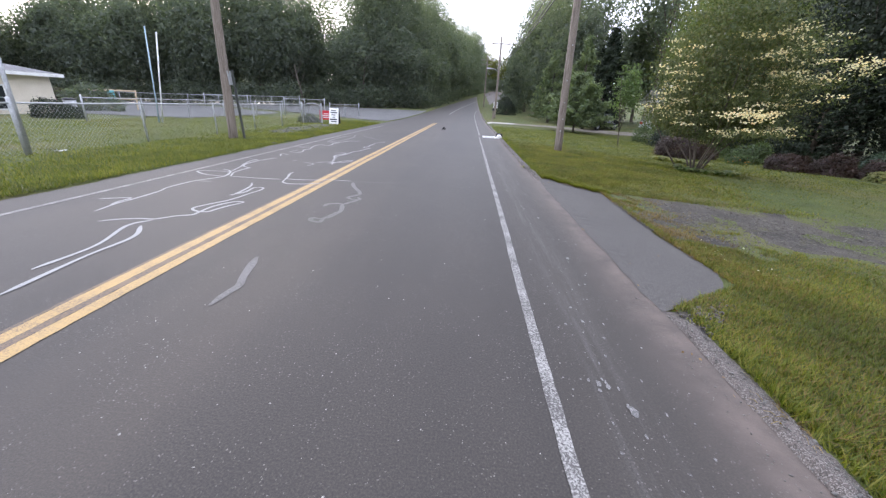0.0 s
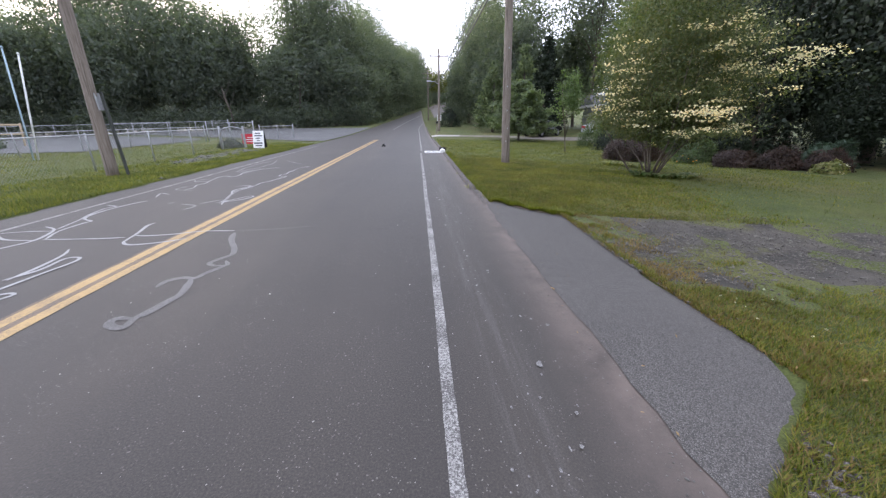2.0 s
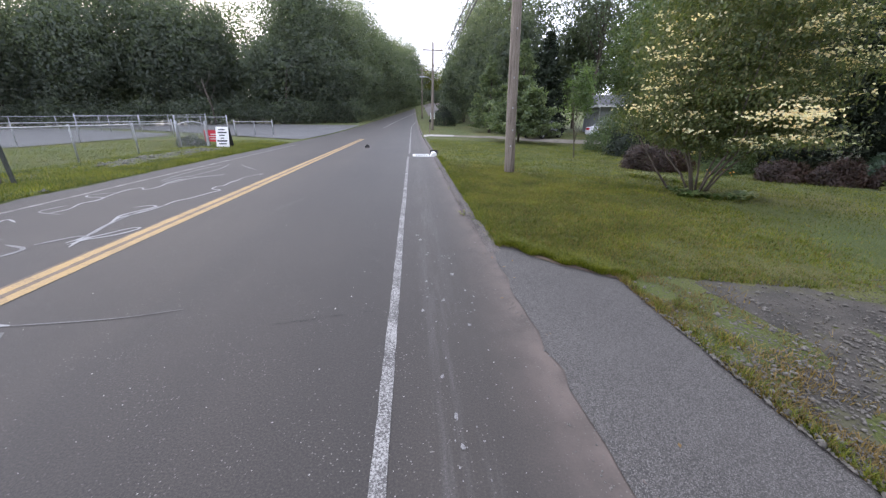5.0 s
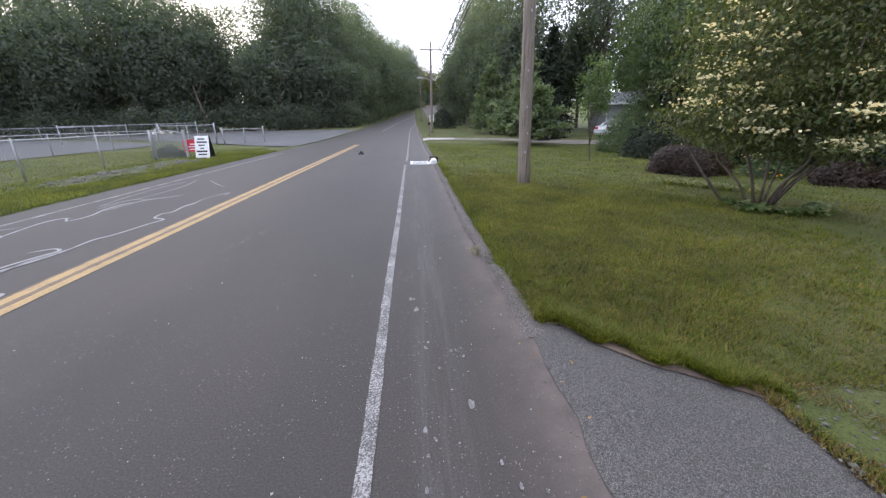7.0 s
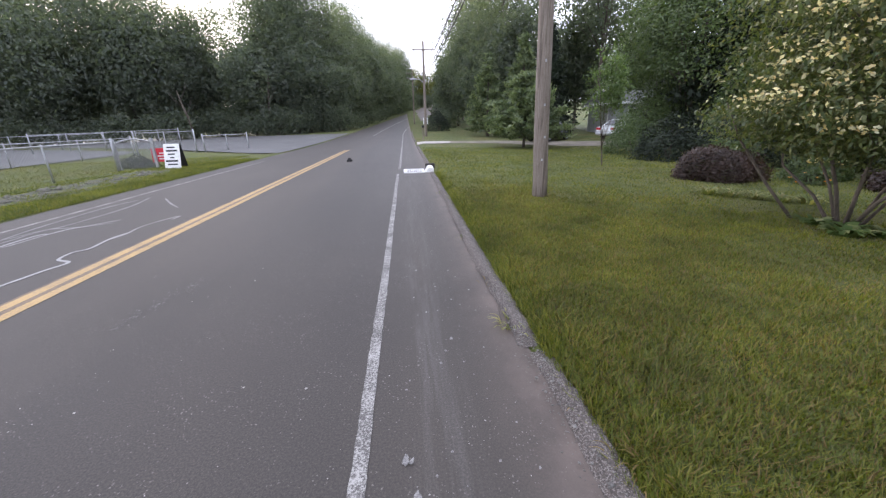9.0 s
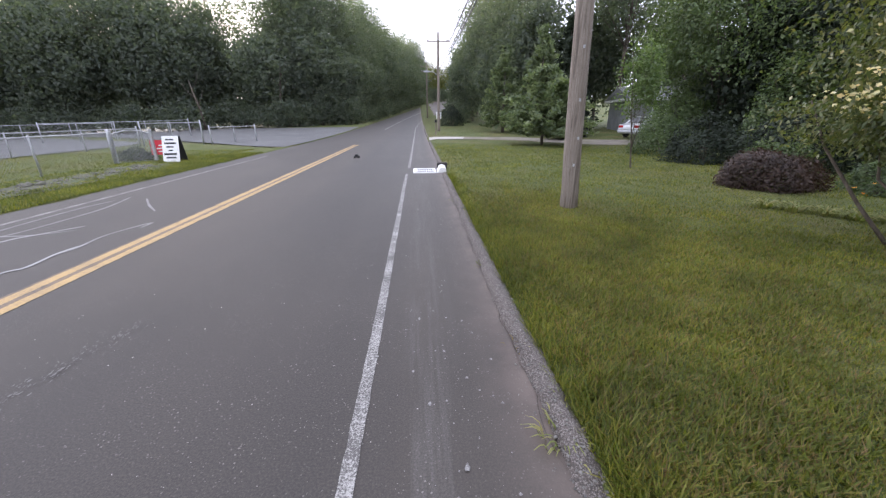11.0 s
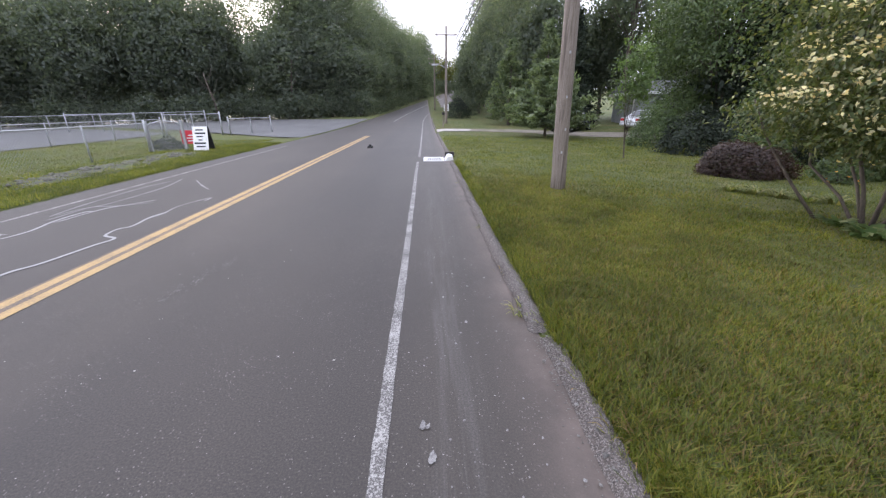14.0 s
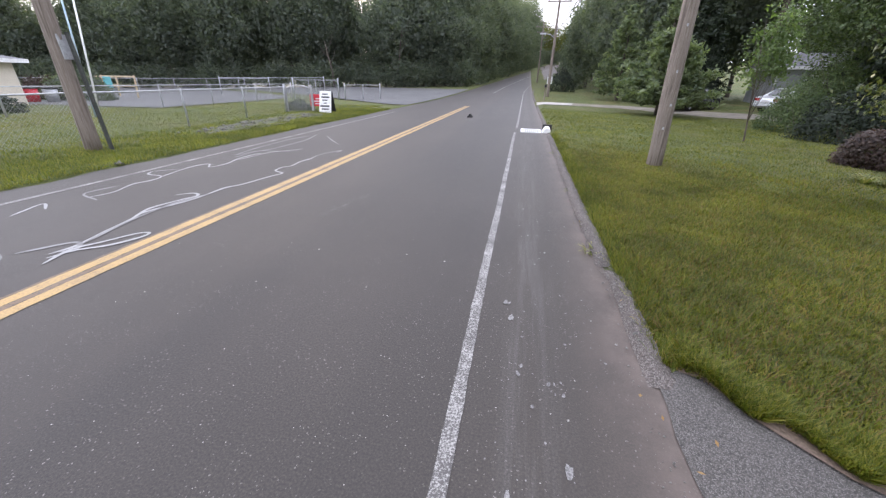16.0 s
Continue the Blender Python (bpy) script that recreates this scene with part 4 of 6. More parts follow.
# ---------------------------------------------------------------- poles and cables
def utility_pole(at, height, r0, r1, label, lean=(0, 0), arms=(), lamp=None, conduit=False):
    t = thing("utility_pole", at, label, "utility pole", "utility poles")
    rng = np.random.default_rng(int(abs(at[0] * 10 + at[1])))
    bm = bmesh.new()
    zs = np.linspace(-0.3, height, 16)
    tube(bm, [(lean[0] * z + 0.006 * rng.normal(), lean[1] * z, z) for z in zs], [(r0 + (r1 - r0) * z / height) * (1.06 if z < 0.3 else 1) for z in zs], 18)
    part("shaft", bm, WEATHERED, t)
    if conduit:
        bm = bmesh.new()
        tube(bm, [(0.12 + lean[0] * z, 0.09, z) for z in (-0.05, 2, 4, height * 0.9)], 0.018, 6)
        part("ground_wire_guard", bm, STEEL, t, "grey ground wire strip")
        for z in (0.7, 1.35, 2.0, 2.75, 3.6):
            bm = bmesh.new()
            box(bm, (0.03, 0.012, 0.045), (rng.uniform(-0.06, 0.02) + lean[0] * z, -(r0 + (r1 - r0) * z / height) - 0.002, z + rng.uniform(-0.2, 0.2)))
            part("tag", bm, STEEL, t, "small metal tag")
    for z, w in arms:
        bm = bmesh.new()
        box(bm, (w, 0.1, 0.12), (0, -r1 - 0.04, z), bevel=0.01)
        part("crossarm", bm, WEATHERED, t)
        for k in (-0.45, 0.0, 0.45):
            bm = bmesh.new()
            tube(bm, [(k * w, -r1 - 0.04, z + 0.05), (k * w, -r1 - 0.04, z + 0.14), (k * w, -r1 - 0.04, z + 0.2)], [0.03, 0.05, 0.025], 8)
            part("insulator", bm, STEEL, t)
    if lamp:
        z, reach = lamp
        bm = bmesh.new()
        tube(bm, [(0, 0, z), (-reach * 0.5, 0, z + 0.35), (-reach, 0, z + 0.4)], 0.03, 7)
        part("lamp_arm", bm, STEEL, t)
        bm = bmesh.new()
        box(bm, (0.6, 0.25, 0.14), (-reach - 0.25, 0, z + 0.4), bevel=0.05)
        part("lamp_head", bm, STEEL, t, "pale street lamp head")
    return t


utility_pole((3.09, 16.75, z_at(3.09, 16.75)), 9.6, 0.15, 0.11, "weathered grey-brown wooden utility pole in the lawn", (-0.03, 0), [(8.9, 2.2)], None, True)
utility_pole((-9.38, 14.9, z_at(-9.38, 14.9)), 10.5, 0.155, 0.11, "weathered wooden utility pole on the far verge", (0.015, 0.0), [(9.8, 2.2)])
utility_pole((2.5, 50.0, z_at(2.5, 50)), 9.0, 0.15, 0.1, "dark wooden utility pole with a street lamp arm", (0, 0), [(8.2, 2.2)], (5.2, 0.9))
utility_pole((2.2, 84.0, z_at(2.2, 84)), 9.5, 0.15, 0.1, "distant wooden utility pole by the road", (0, 0), [(8.8, 2.4), (8.0, 2.0)])
utility_pole((-9.6, 88.0, z_at(-9.6, 88)), 9.0, 0.14, 0.1, "distant pale utility pole across the road", (0.01, 0), [])


def cable(a, b, sag, r, label):
    pts = [Vector(a).lerp(Vector(b), k / 20) - Vector((0, 0, sag * 4 * (k / 20) * (1 - k / 20))) for k in range(21)]
    bm = bmesh.new()
    tube(bm, pts, r, 6)
    ob = part("overhead_cable", bm, CABLE, None)
    tagged(ob, label, "cable", "overhead cables")


P2 = (2.5, 50.0, z_at(2.5, 50))
for dx, z0, z1, sag, r in ((0.12, 6.6, 5.9, 0.45, 0.034), (0.14, 6.9, 6.2, 0.5, 0.026), (0.1, 7.3, 6.6, 0.5, 0.03), (-0.9, 9.1, 8.4, 0.6, 0.016), (0.95, 9.1, 8.4, 0.6, 0.016)):
    cable((3.09 - 0.03 * z0 + dx, 16.75 - 0.1, z0), (2.5 + dx, 50 - 0.12, P2[2] + z1), sag, r, "black overhead cable running between utility poles")
    cable((3.09 - 0.03 * z0 + dx, 16.75 - 0.1, z0), (3.4 + dx, -22, z0 + 0.2), sag, r, "black overhead cable running back along the road")
    cable((2.5 + dx, 50 - 0.12, P2[2] + z1), (2.2 + dx, 84 - 0.12, z_at(2.2, 84) + z1 + 0.5), sag, r, "black overhead cable running up the hill")


def sign_post(at):
    t = thing("sign_post", (*at, z_at(*at)), "dark steel sign post with a narrow plate seen edge-on", "sign post")
    bm = bmesh.new()
    box(bm, (0.07, 0.012, 2.45), (0, 0, 1.15), (0, -3.0, 0))
    box(bm, (0.012, 0.05, 2.45), (-0.03, 0.02, 1.15), (0, -3.0, 0))
    box(bm, (0.012, 0.05, 2.45), (0.03, 0.02, 1.15), (0, -3.0, 0))
    part("post", bm, DARK_STEEL, t)
    bm = bmesh.new()
    box(bm, (0.02, 0.32, 0.46), (-0.14, 0, 2.1), (0, -3.0, 8))
    part("plate", bm, STEEL, t, "grey metal sign back")


sign_post((-9.08, 15.0))


# ---------------------------------------------------------------- fences
def chain_fence(points, height, label, spacing=3.0, link=0.11, tall_first=0.0, group="chain-link fences"):
    x0, y0 = points[0]
    t = thing("chain_link_fence", (x0, y0, z_at(x0, y0)), label, "fence", group)
    inv = t.matrix_world.inverted()
    stops = []
    for (ax, ay), (bx, by) in zip(points, points[1:]):
        n = max(1, round(math.hypot(bx - ax, by - ay) / spacing))
        for k in range(n):
            stops.append((ax + (bx - ax) * k / n, ay + (by - ay) * k / n))
    stops.append(points[-1])
    feet = [inv @ Vector((x, y, z_at(x, y))) for x, y in stops]
    for i, f in enumerate(feet):
        end = i in (0, len(feet) - 1)
        h = tall_first if (i == 0 and tall_first) else height + (0.08 if end else 0.0)
        r = 0.045 if end else 0.028
        tip = Vector((random.uniform(-0.03, 0.03), random.uniform(-0.03, 0.03), h))
        bm = bmesh.new()
        tube(bm, [f - Vector((0, 0, 0.1)), f + tip * 0.6, f + tip, f + tip + Vector((0, 0, 0.03))], [r, r, r, r * 0.4], 9)
        part("post", bm, STEEL, t)
    wires, faces = [], []
    for a, b in zip(feet, feet[1:]):
        bm = bmesh.new()
        up = Vector((0, 0, height - 0.03))
        tube(bm, [a + up, (a + b) / 2 + up - Vector((0, 0, 0.012)), b + up], 0.022, 7)
        part("top_rail", bm, STEEL, t)
        L = (b - a).length
        d = (b - a).normalized()
        for s in (1, -1):
            for k in range(int((L + height) / link)):
                u0 = k * link - (height if s == 1 else 0)
                lo, hi = (max(0, -u0 if s == 1 else u0 - L), min(height - 0.04, (L - u0) if s == 1 else u0))
                lo, hi = max(0.03, lo), hi
                if hi <= lo:
                    continue
                p, q = a + d * (u0 + s * lo) + Vector((0, 0, lo)), a + d * (u0 + s * hi) + Vector((0, 0, hi))
                wdt = Vector((0, 0, 0.0028))
                n0 = len(wires)
                wires += [p - wdt, q - wdt, q + wdt, p + wdt]
                faces.append((n0, n0 + 1, n0 + 2, n0 + 3))
    part("wire_mesh", np_mesh("wire_mesh", wires, faces, STEEL), STEEL, t, "woven galvanised wire mesh")
    return t


chain_fence([(-10.91, 9.34), (-10.76, 16.04), (-11.42, 25.69)], 1.2, "galvanised chain-link fence along the school field", 3.05, 0.1, 2.35)
chain_fence([(-10.6, -4.12), (-10.89, 9.26)], 1.2, "galvanised chain-link fence along the far verge", 3.05, 0.12)
chain_fence([(-20.47, 20.02), (-19.46, 30.0), (-18.32, 37.2)], 1.2, "chain-link fence at the far edge of the field", 3.0, 0.14)
chain_fence([(-18.14, 37.3), (-14.4, 37.6)], 1.5, "short chain-link fence panel beside the side road", 2.0, 0.13)
chain_fence([(-13.93, 37.8), (-11.68, 39.7)], 1.15, "short chain-link fence at the corner of the side road", 1.5, 0.13)
chain_fence([(-48.42, 38.0), (-37.29, 45.0), (-28.85, 49.5)], 1.5, "tall chain-link enclosure beyond the yard", 3.0, 0.2)
chain_fence([(-30.71, 44.0), (-24.62, 47.5), (-22.75, 51.0)], 1.6, "tall chain-link enclosure behind the field", 2.6, 0.2)


def garden_gate(a, b):
    t = thing("entrance_panel", (*a, z_at(*a)), "grey arched mesh panel between two square posts", "gate")
    d = Vector((b[0] - a[0], b[1] - a[1], z_at(*b) - z_at(*a)))
    for k, f in enumerate((0, 1)):
        bm = bmesh.new()
        box(bm, (0.1, 0.1, 1.3), d * f + Vector((0, 0, 0.6)), bevel=0.012)
        part("post", bm, STEEL, t)
    bm = bmesh.new()
    arc = [d * (k / 10) + Vector((0, 0, 1.08 + 0.16 * math.sin(math.pi * k / 10))) for k in range(11)]
    tube(bm, arc, 0.025, 7)
    part("arched_rail", bm, STEEL, t)
    w, fa = [], []
    for k in range(1, 30):
        p = d * (k / 30)
        q = p + Vector((0, 0, 1.06 + 0.16 * math.sin(math.pi * k / 30)))
        n0 = len(w)
        e = d.normalized() * 0.004
        w += [p - e, p + e, q + e, q - e]
        fa.append((n0, n0 + 1, n0 + 2, n0 + 3))
    for k in range(1, 22):
        z = Vector((0, 0, k * 0.05))
        n0 = len(w)
        h = Vector((0, 0, 0.003))
        w += [z - h, d + z - h, d + z + h, z + h]
        fa.append((n0, n0 + 1, n0 + 2, n0 + 3))
    part("panel_mesh", np_mesh("panel_mesh", w, fa, STEEL), STEEL, t, "grey wire panel")


garden_gate((-11.43, 25.81), (-10.51, 26.7))
bush("box_hedge", 33, (1.7, 1.1, 0.62), LEAF_DARK, 2600, 0.06, "low clipped dark green hedge behind the panel", (-11.51, 27.0, z_at(-11.51, 27.0)), width=0.6)


def sandwich_board(at, turn):
    t = thing("sandwich_board", (*at, z_at(*at)), "white sandwich board sign with rows of black lettering", "sign", turn=turn)
    for s, mat, nm in ((-1, WHITE_PAINT, "front_panel"), (1, BLACK_PAINT, "back_panel")):
        bm = bmesh.new()
        box(bm, (0.6, 0.02, 1.04), (0, s * 0.2, 0.5), (s * 18.0 * -1 * -0.9, 0, 0), 0.006)
        p = part(nm, bm, mat, t, "white panel" if s < 0 else "dark panel leaning behind")
        if s < 0:
            for k, (w, h) in enumerate(((0.3, 0.055), (0.42, 0.07), (0.26, 0.055), (0.16, 0.05), (0.46, 0.075), (0.36, 0.06))):
                z = 0.86 - k * 0.135
                lean = (z - 0.5) * math.tan(radians(16.2))
                bm = bmesh.new()
                box(bm, (w, 0.004, h), (-0.02 + 0.02 * (k % 2), -0.214 + lean, z), (-16.2, 0, 0))
                part("lettering_bar", bm, BLACK_PAINT, p)
    bm = bmesh.new()
    tube(bm, [(-0.27, -0.03, 0.95), (0.27, -0.03, 0.95)], 0.012, 6)
    part("hinge", bm, STEEL, t)


sandwich_board((-9.45, 26.22), 6)


def yard_sign(at, turn):
    t = thing("yard_sign", (*at, z_at(*at)), "red yard sign with pale lettering on wire legs", "sign", turn=turn)
    bm = bmesh.new()
    box(bm, (0.9, 0.012, 0.58), (0, 0, 0.52), (-6, 0, 0), 0.004)
    p = part("panel", bm, RED_PAINT, t, "bright red panel")
    for w, z in ((0.34, 0.6), (0.5, 0.48), (0.42, 0.36)):
        bm = bmesh.new()
        box(bm, (w, 0.004, 0.045), (0, -0.009 + (z - 0.5) * 0.105, z), (-6, 0, 0))
        part("lettering_bar", bm, WHITE_PAINT, p)
    for x in (-0.25, 0.25):
        bm = bmesh.new()
        tube(bm, [(x, 0.01, -0.05), (x, 0.01, 0.5)], 0.006, 5)
        part("leg", bm, STEEL, t)


yard_sign((-10.26, 26.92), 20)


# ---------------------------------------------------------------- the school yard
def play_frame(at, turn, panel):
    t = thing("play_frame", (*at, z_at(*at)), "pale timber frame with a crossbar in the yard", "goal frame", "frames in the yard", turn=turn)
    for x in (-0.95, 0.95):
        bm = bmesh.new()
        box(bm, (0.12, 0.12, 1.75), (x, 0, 0.85), (0, 4 if x > 0 else -4, 0), 0.012)
        part("upright", bm, TAN, t)
    for z in (1.62, 0.95):
        bm = bmesh.new()
        box(bm, (1.95, 0.09, 0.12), (0, 0, z), bevel=0.012)
        part("crossbar", bm, TAN, t)
    if panel:
        bm = bmesh.new()
        box(bm, (0.5, 0.06, 1.0), (-0.72, -0.1, 1.1), bevel=0.03)
        part("side_panel", bm, TEAL, t, "teal panel")


play_frame((-35.4, 36.0), 45, False)
play_frame((-31.3, 34.1), 45, True)


def leaning_pole(at, top, r, mat, label):
    t = thing("field_pole", (*at, z_at(*at)), label, "pole", "poles in the field")
    bm = bmesh.new()
    tip = Vector(top) - Vector((*at, z_at(*at)))
    tube(bm, [(0, 0, -0.1), tip * 0.5, tip], [r, r, r * 0.9], 8)
    part("shaft", bm, mat, t)
    bm = bmesh.new()
    tube(bm, [tip - tip.normalized() * 0.03, tip + tip.normalized() * 0.05], [r * 1.3, r * 1.1], 8)
    part("cap", bm, mat, t)


leaning_pole((-17.5, 21.2), (-17.25, 21.3, 4.4), 0.032, PALE_BLUE, "slim pale blue pole standing in the field")
leaning_pole((-17.4, 21.3), (-16.65, 21.25, 4.15), 0.035, WHITE_PAINT, "slim cream pole leaning in the field")


def house(name, at, size, wall_h, roof_h, wall_mat, label, turn=0, over=0.5, windows=(), hip=True):
    """A low house with walls, hipped or gabled roof, white fascia and windows; (0, 0) is its near corner."""
    lx, ly = size
    t = thing(name, (*at, z_at(*at)), label, "house", turn=turn)
    bm = bmesh.new()
    for sx, sy, px, py in ((lx, 0.2, lx / 2, 0.1), (lx, 0.2, lx / 2, ly - 0.1), (0.2, ly - 0.4, 0.1, ly / 2), (0.2, ly - 0.4, lx - 0.1, ly / 2)):
        box(bm, (sx, sy, wall_h + 0.5), (px, py, wall_h / 2 - 0.25))
    part("wall", bm, wall_mat, t)
    a, b, c, d = (-over, -over), (lx + over, -over), (lx + over, ly + over), (-over, ly + over)
    z0, z1 = wall_h, wall_h + roof_h
    ins = ly / 2 + over if hip else 0
    bm = bmesh.new()
    v = [bm.verts.new((*p, z0 + 0.2)) for p in (a, b, c, d)] + [bm.verts.new((-over + ins, ly / 2, z1)), bm.verts.new((lx + over - ins, ly / 2, z1))]
    for f in ((0, 1, 5, 4), (1, 2, 5), (2, 3, 4, 5), (3, 0, 4), (3, 2, 1, 0)):
        bm.faces.new([v[i] for i in f])
    part("roof", bm, SHINGLE, t, "grey shingled roof")
    for (p, q) in ((a, b), (b, c), (c, d), (d, a)):
        bm = bmesh.new()
        L = math.hypot(q[0] - p[0], q[1] - p[1])
        box(bm, (L + 0.05, 0.04, 0.2), ((p[0] + q[0]) / 2, (p[1] + q[1]) / 2, z0 + 0.1), (0, 0, math.degrees(math.atan2(q[1] - p[1], q[0] - p[0]))))
        part("fascia", bm, WHITE_PAINT, t, "white fascia board")
    bm = bmesh.new()
    box(bm, (lx + 2 * over - 0.06, ly + 2 * over - 0.06, 0.03), (lx / 2, ly / 2, z0 + 0.02))
    part("soffit", bm, WHITE_PAINT, t)
    for x, y, z, w, h, face in windows:
        rot = 0 if face == "y" else 90
        win = part("window", box(bmesh.new(), (w + 0.16, 0.06, h + 0.16), (x, y, z), (0, 0, rot), 0.01), WHITE_PAINT, t, "white framed window")
        off = Vector((0, -0.035, 0)) if face == "y" else Vector((-0.035 if x < lx / 2 else 0.035, 0, 0))
        for s in (-1, 1):
            part("pane", box(bmesh.new(), (w - 0.04, 0.01, h / 2 - 0.03), Vector((x, y, z + s * h / 4)) + off, (0, 0, rot)), GLASS, win)
    return t


house("school_house", (-43.3, 13.0), (14.4, 13.4), 2.5, 1.9, CREAM_WALL, "cream-walled low house with a grey hipped roof", -2, 0.5, [(14.42, 10.2, 1.2, 0.9, 1.3, "x"), (14.42, 5.0, 1.2, 0.9, 1.3, "x")])
house("neighbour_house", (18.8, 43.0), (12, 7), 2.6, 1.3, GREY_WALL, "grey sided house with white trim behind shrubs", -12, 0.45, [(2.2, -0.02, 1.5, 1.0, 1.3, "y"), (5.4, -0.02, 1.5, 1.5, 1.3, "y"), (9, -0.02, 1.5, 1.0, 1.3, "y")], False)
bm = bmesh.new()
tube(bm, [(0, 0, 0), (0, 0, 2.3), (-0.12, -0.1, 2.5), (-0.35, -0.3, 2.62)], 0.05, 7)
pipe = part("downpipe", bm, WHITE_PAINT, None)
pipe.location = (18.65, 42.9, z_at(18.65, 42.9))
tagged(pipe, "white downpipe at the corner of the grey house", "downpipe")


# ---------------------------------------------------------------- cars
def sedan(at, turn, paint, label):
    t = thing("sedan_car", (*at, z_at(*at) + 0.03), label, "car", "parked cars", turn=turn)
    side = [(-2.25, 0.35), (-2.28, 0.62), (-2.2, 0.88), (-1.6, 0.96), (-1.0, 1.36), (-0.6, 1.44), (0.35, 1.42), (1.0, 0.98), (1.9, 0.86), (2.2, 0.66), (2.24, 0.36), (1.95, 0.25), (-2.0, 0.25)]
    bm = bmesh.new()
    rows = []
    for y, sc, ins in ((-0.86, 0.97, 0.14), (-0.8, 1.0, 0.05), (0.8, 1.0, 0.05), (0.86, 0.97, 0.14)):
        rows.append([bm.verts.new((x * sc, (abs(y) - (0.2 if z > 1.0 else 0.0) - (0.02 if z < 0.4 else 0)) * (1 if y > 0 else -1), z)) for x, z in side])
    for r0, r1 in zip(rows, rows[1:]):
        for k in range(len(side)):
            k2 = (k + 1) % len(side)
            bm.faces.new((r0[k], r1[k], r1[k2], r0[k2])).smooth = False
    bm.faces.new(rows[0])
    bm.faces.new(rows[-1][::-1])
    bmesh.ops.recalc_face_normals(bm, faces=bm.faces)
    body = part("body", bm, paint, t)
    for nm, pts in (("rear_window", [(-1.57, 1.0), (-1.05, 1.36)]), ("windscreen", [(0.42, 1.4), (0.97, 1.02)])):
        (x0, z0), (x1, z1) = pts
        bm = bmesh.new()
        box(bm, (math.hypot(x1 - x0, z1 - z0), 1.12, 0.012), ((x0 + x1) / 2, 0, (z0 + z1) / 2 + 0.012), (0, -math.degrees(math.atan2(z1 - z0, x1 - x0)), 0))
        part(nm, bm, GLASS, t, "dark glass")
    for y in (-1, 1):
        for x0, x1 in ((-0.98, -0.2), (-0.12, 0.62)):
            bm = bmesh.new()
            q = [(x0 - 0.12, 1.02), (x1 + (0.18 if x1 > 0.5 else 0), 1.02), (x1, 1.34), (x0, 1.34)]
            v = [bm.verts.new((a, y * (0.815 if c < 1.1 else 0.655), c)) for a, c in q]
            bm.faces.new(v)
            e = bmesh.ops.extrude_face_region(bm, geom=bm.faces[:])
            bmesh.ops.translate(bm, vec=(0, -y * 0.01, 0), verts=[g for g in e["geom"] if isinstance(g, bmesh.types.BMVert)])
            bmesh.ops.recalc_face_normals(bm, faces=bm.faces)
            part("side_window", bm, GLASS, t, "dark glass")
        bm = bmesh.new()
        box(bm, (0.06, 0.36, 0.17), (-2.25, y * 0.62, 0.76), bevel=0.02)
        part("tail_light", bm, LAMP_RED, t, "red tail light")
        for x in (-1.35, 1.38):
            bm = bmesh.new()
            tube(bm, [(x, y * 0.66, 0.31), (x, y * 0.7, 0.31), (x, y * 0.86, 0.31), (x, y * 0.88, 0.31)], [0.28, 0.31, 0.31, 0.27], 20)
            w = part("wheel", bm, RUBBER, t, "black tyre")
            bm = bmesh.new()
            tube(bm, [(x, y * 0.875, 0.31), (x, y * 0.895, 0.31)], [0.2, 0.17], 14)
            part("rim", bm, STEEL, w)
    bm = bmesh.new()
    box(bm, (0.02, 0.5, 0.12), (-2.285, 0, 0.66))
    part("number_plate", bm, WHITE_PAINT, t, "pale number plate")
    bm = bmesh.new()
    box(bm, (0.1, 1.66, 0.16), (-2.25, 0, 0.42), bevel=0.03)
    part("bumper", bm, paint, t)
    return t


sedan((17.4, 37.9), 25, CAR_PAINT, "silver sedan parked on the driveway")
sedan((11.6, 38.6), 40, DARK_CAR, "dark sedan parked beyond the pine tree")
t = thing("toy_car", (-2.2, 26.2, 0.003), "small dark remote-control toy truck on the road", "toy", turn=80)
part("chassis", box(bmesh.new(), (0.32, 0.16, 0.05), (0, 0, 0.08), bevel=0.01), BLACK_PAINT, t)
part("shell", box(box(bmesh.new(), (0.26, 0.14, 0.06), (-0.01, 0, 0.13), bevel=0.02), (0.13, 0.12, 0.05), (-0.02, 0, 0.18), bevel=0.02), DARK_CAR, t)
for x in (-0.11, 0.11):
    for y in (-0.1, 0.1):
        bm = bmesh.new()
        tube(bm, [(x, y - 0.03, 0.055), (x, y + 0.03, 0.055)], 0.055, 14)
        part("wheel", bm, RUBBER, t)
t.scale = (0.72, 0.72, 0.72)


# ---------------------------------------------------------------- mailbox and notice by the far lawn
t = thing("mailbox", (1.93, 44.0, z_at(1.93, 44.0)), "dark mailbox on a wooden post at the roadside", "mailbox")
part("post", box(bmesh.new(), (0.1, 0.1, 1.1), (0, 0, 0.5), bevel=0.01), WEATHERED, t)
bm = bmesh.new()
tube(bm, [(0, -0.25, 1.16), (0, 0.25, 1.16)], 0.11, 12)
box(bm, (0.22, 0.5, 0.12), (0, 0, 1.1))
part("box", bm, BLACK_PAINT, t)
t = thing("notice_board", (2.55, 50.5, z_at(2.55, 50.5)), "white notice sign on a thin post by the road", "sign")
part("post", box(bmesh.new(), (0.06, 0.06, 1.9), (0, 0.03, 0.9)), STEEL, t)
p = part("panel", box(bmesh.new(), (0.5, 0.02, 0.66), (0, -0.02, 1.55), bevel=0.005), WHITE_PAINT, t)
for w, z in ((0.34, 1.76), (0.38, 1.64), (0.26, 1.52), (0.34, 1.38)):
    part("lettering_bar", box(bmesh.new(), (w, 0.004, 0.05), (0, -0.033, z)), BLACK_PAINT, p)



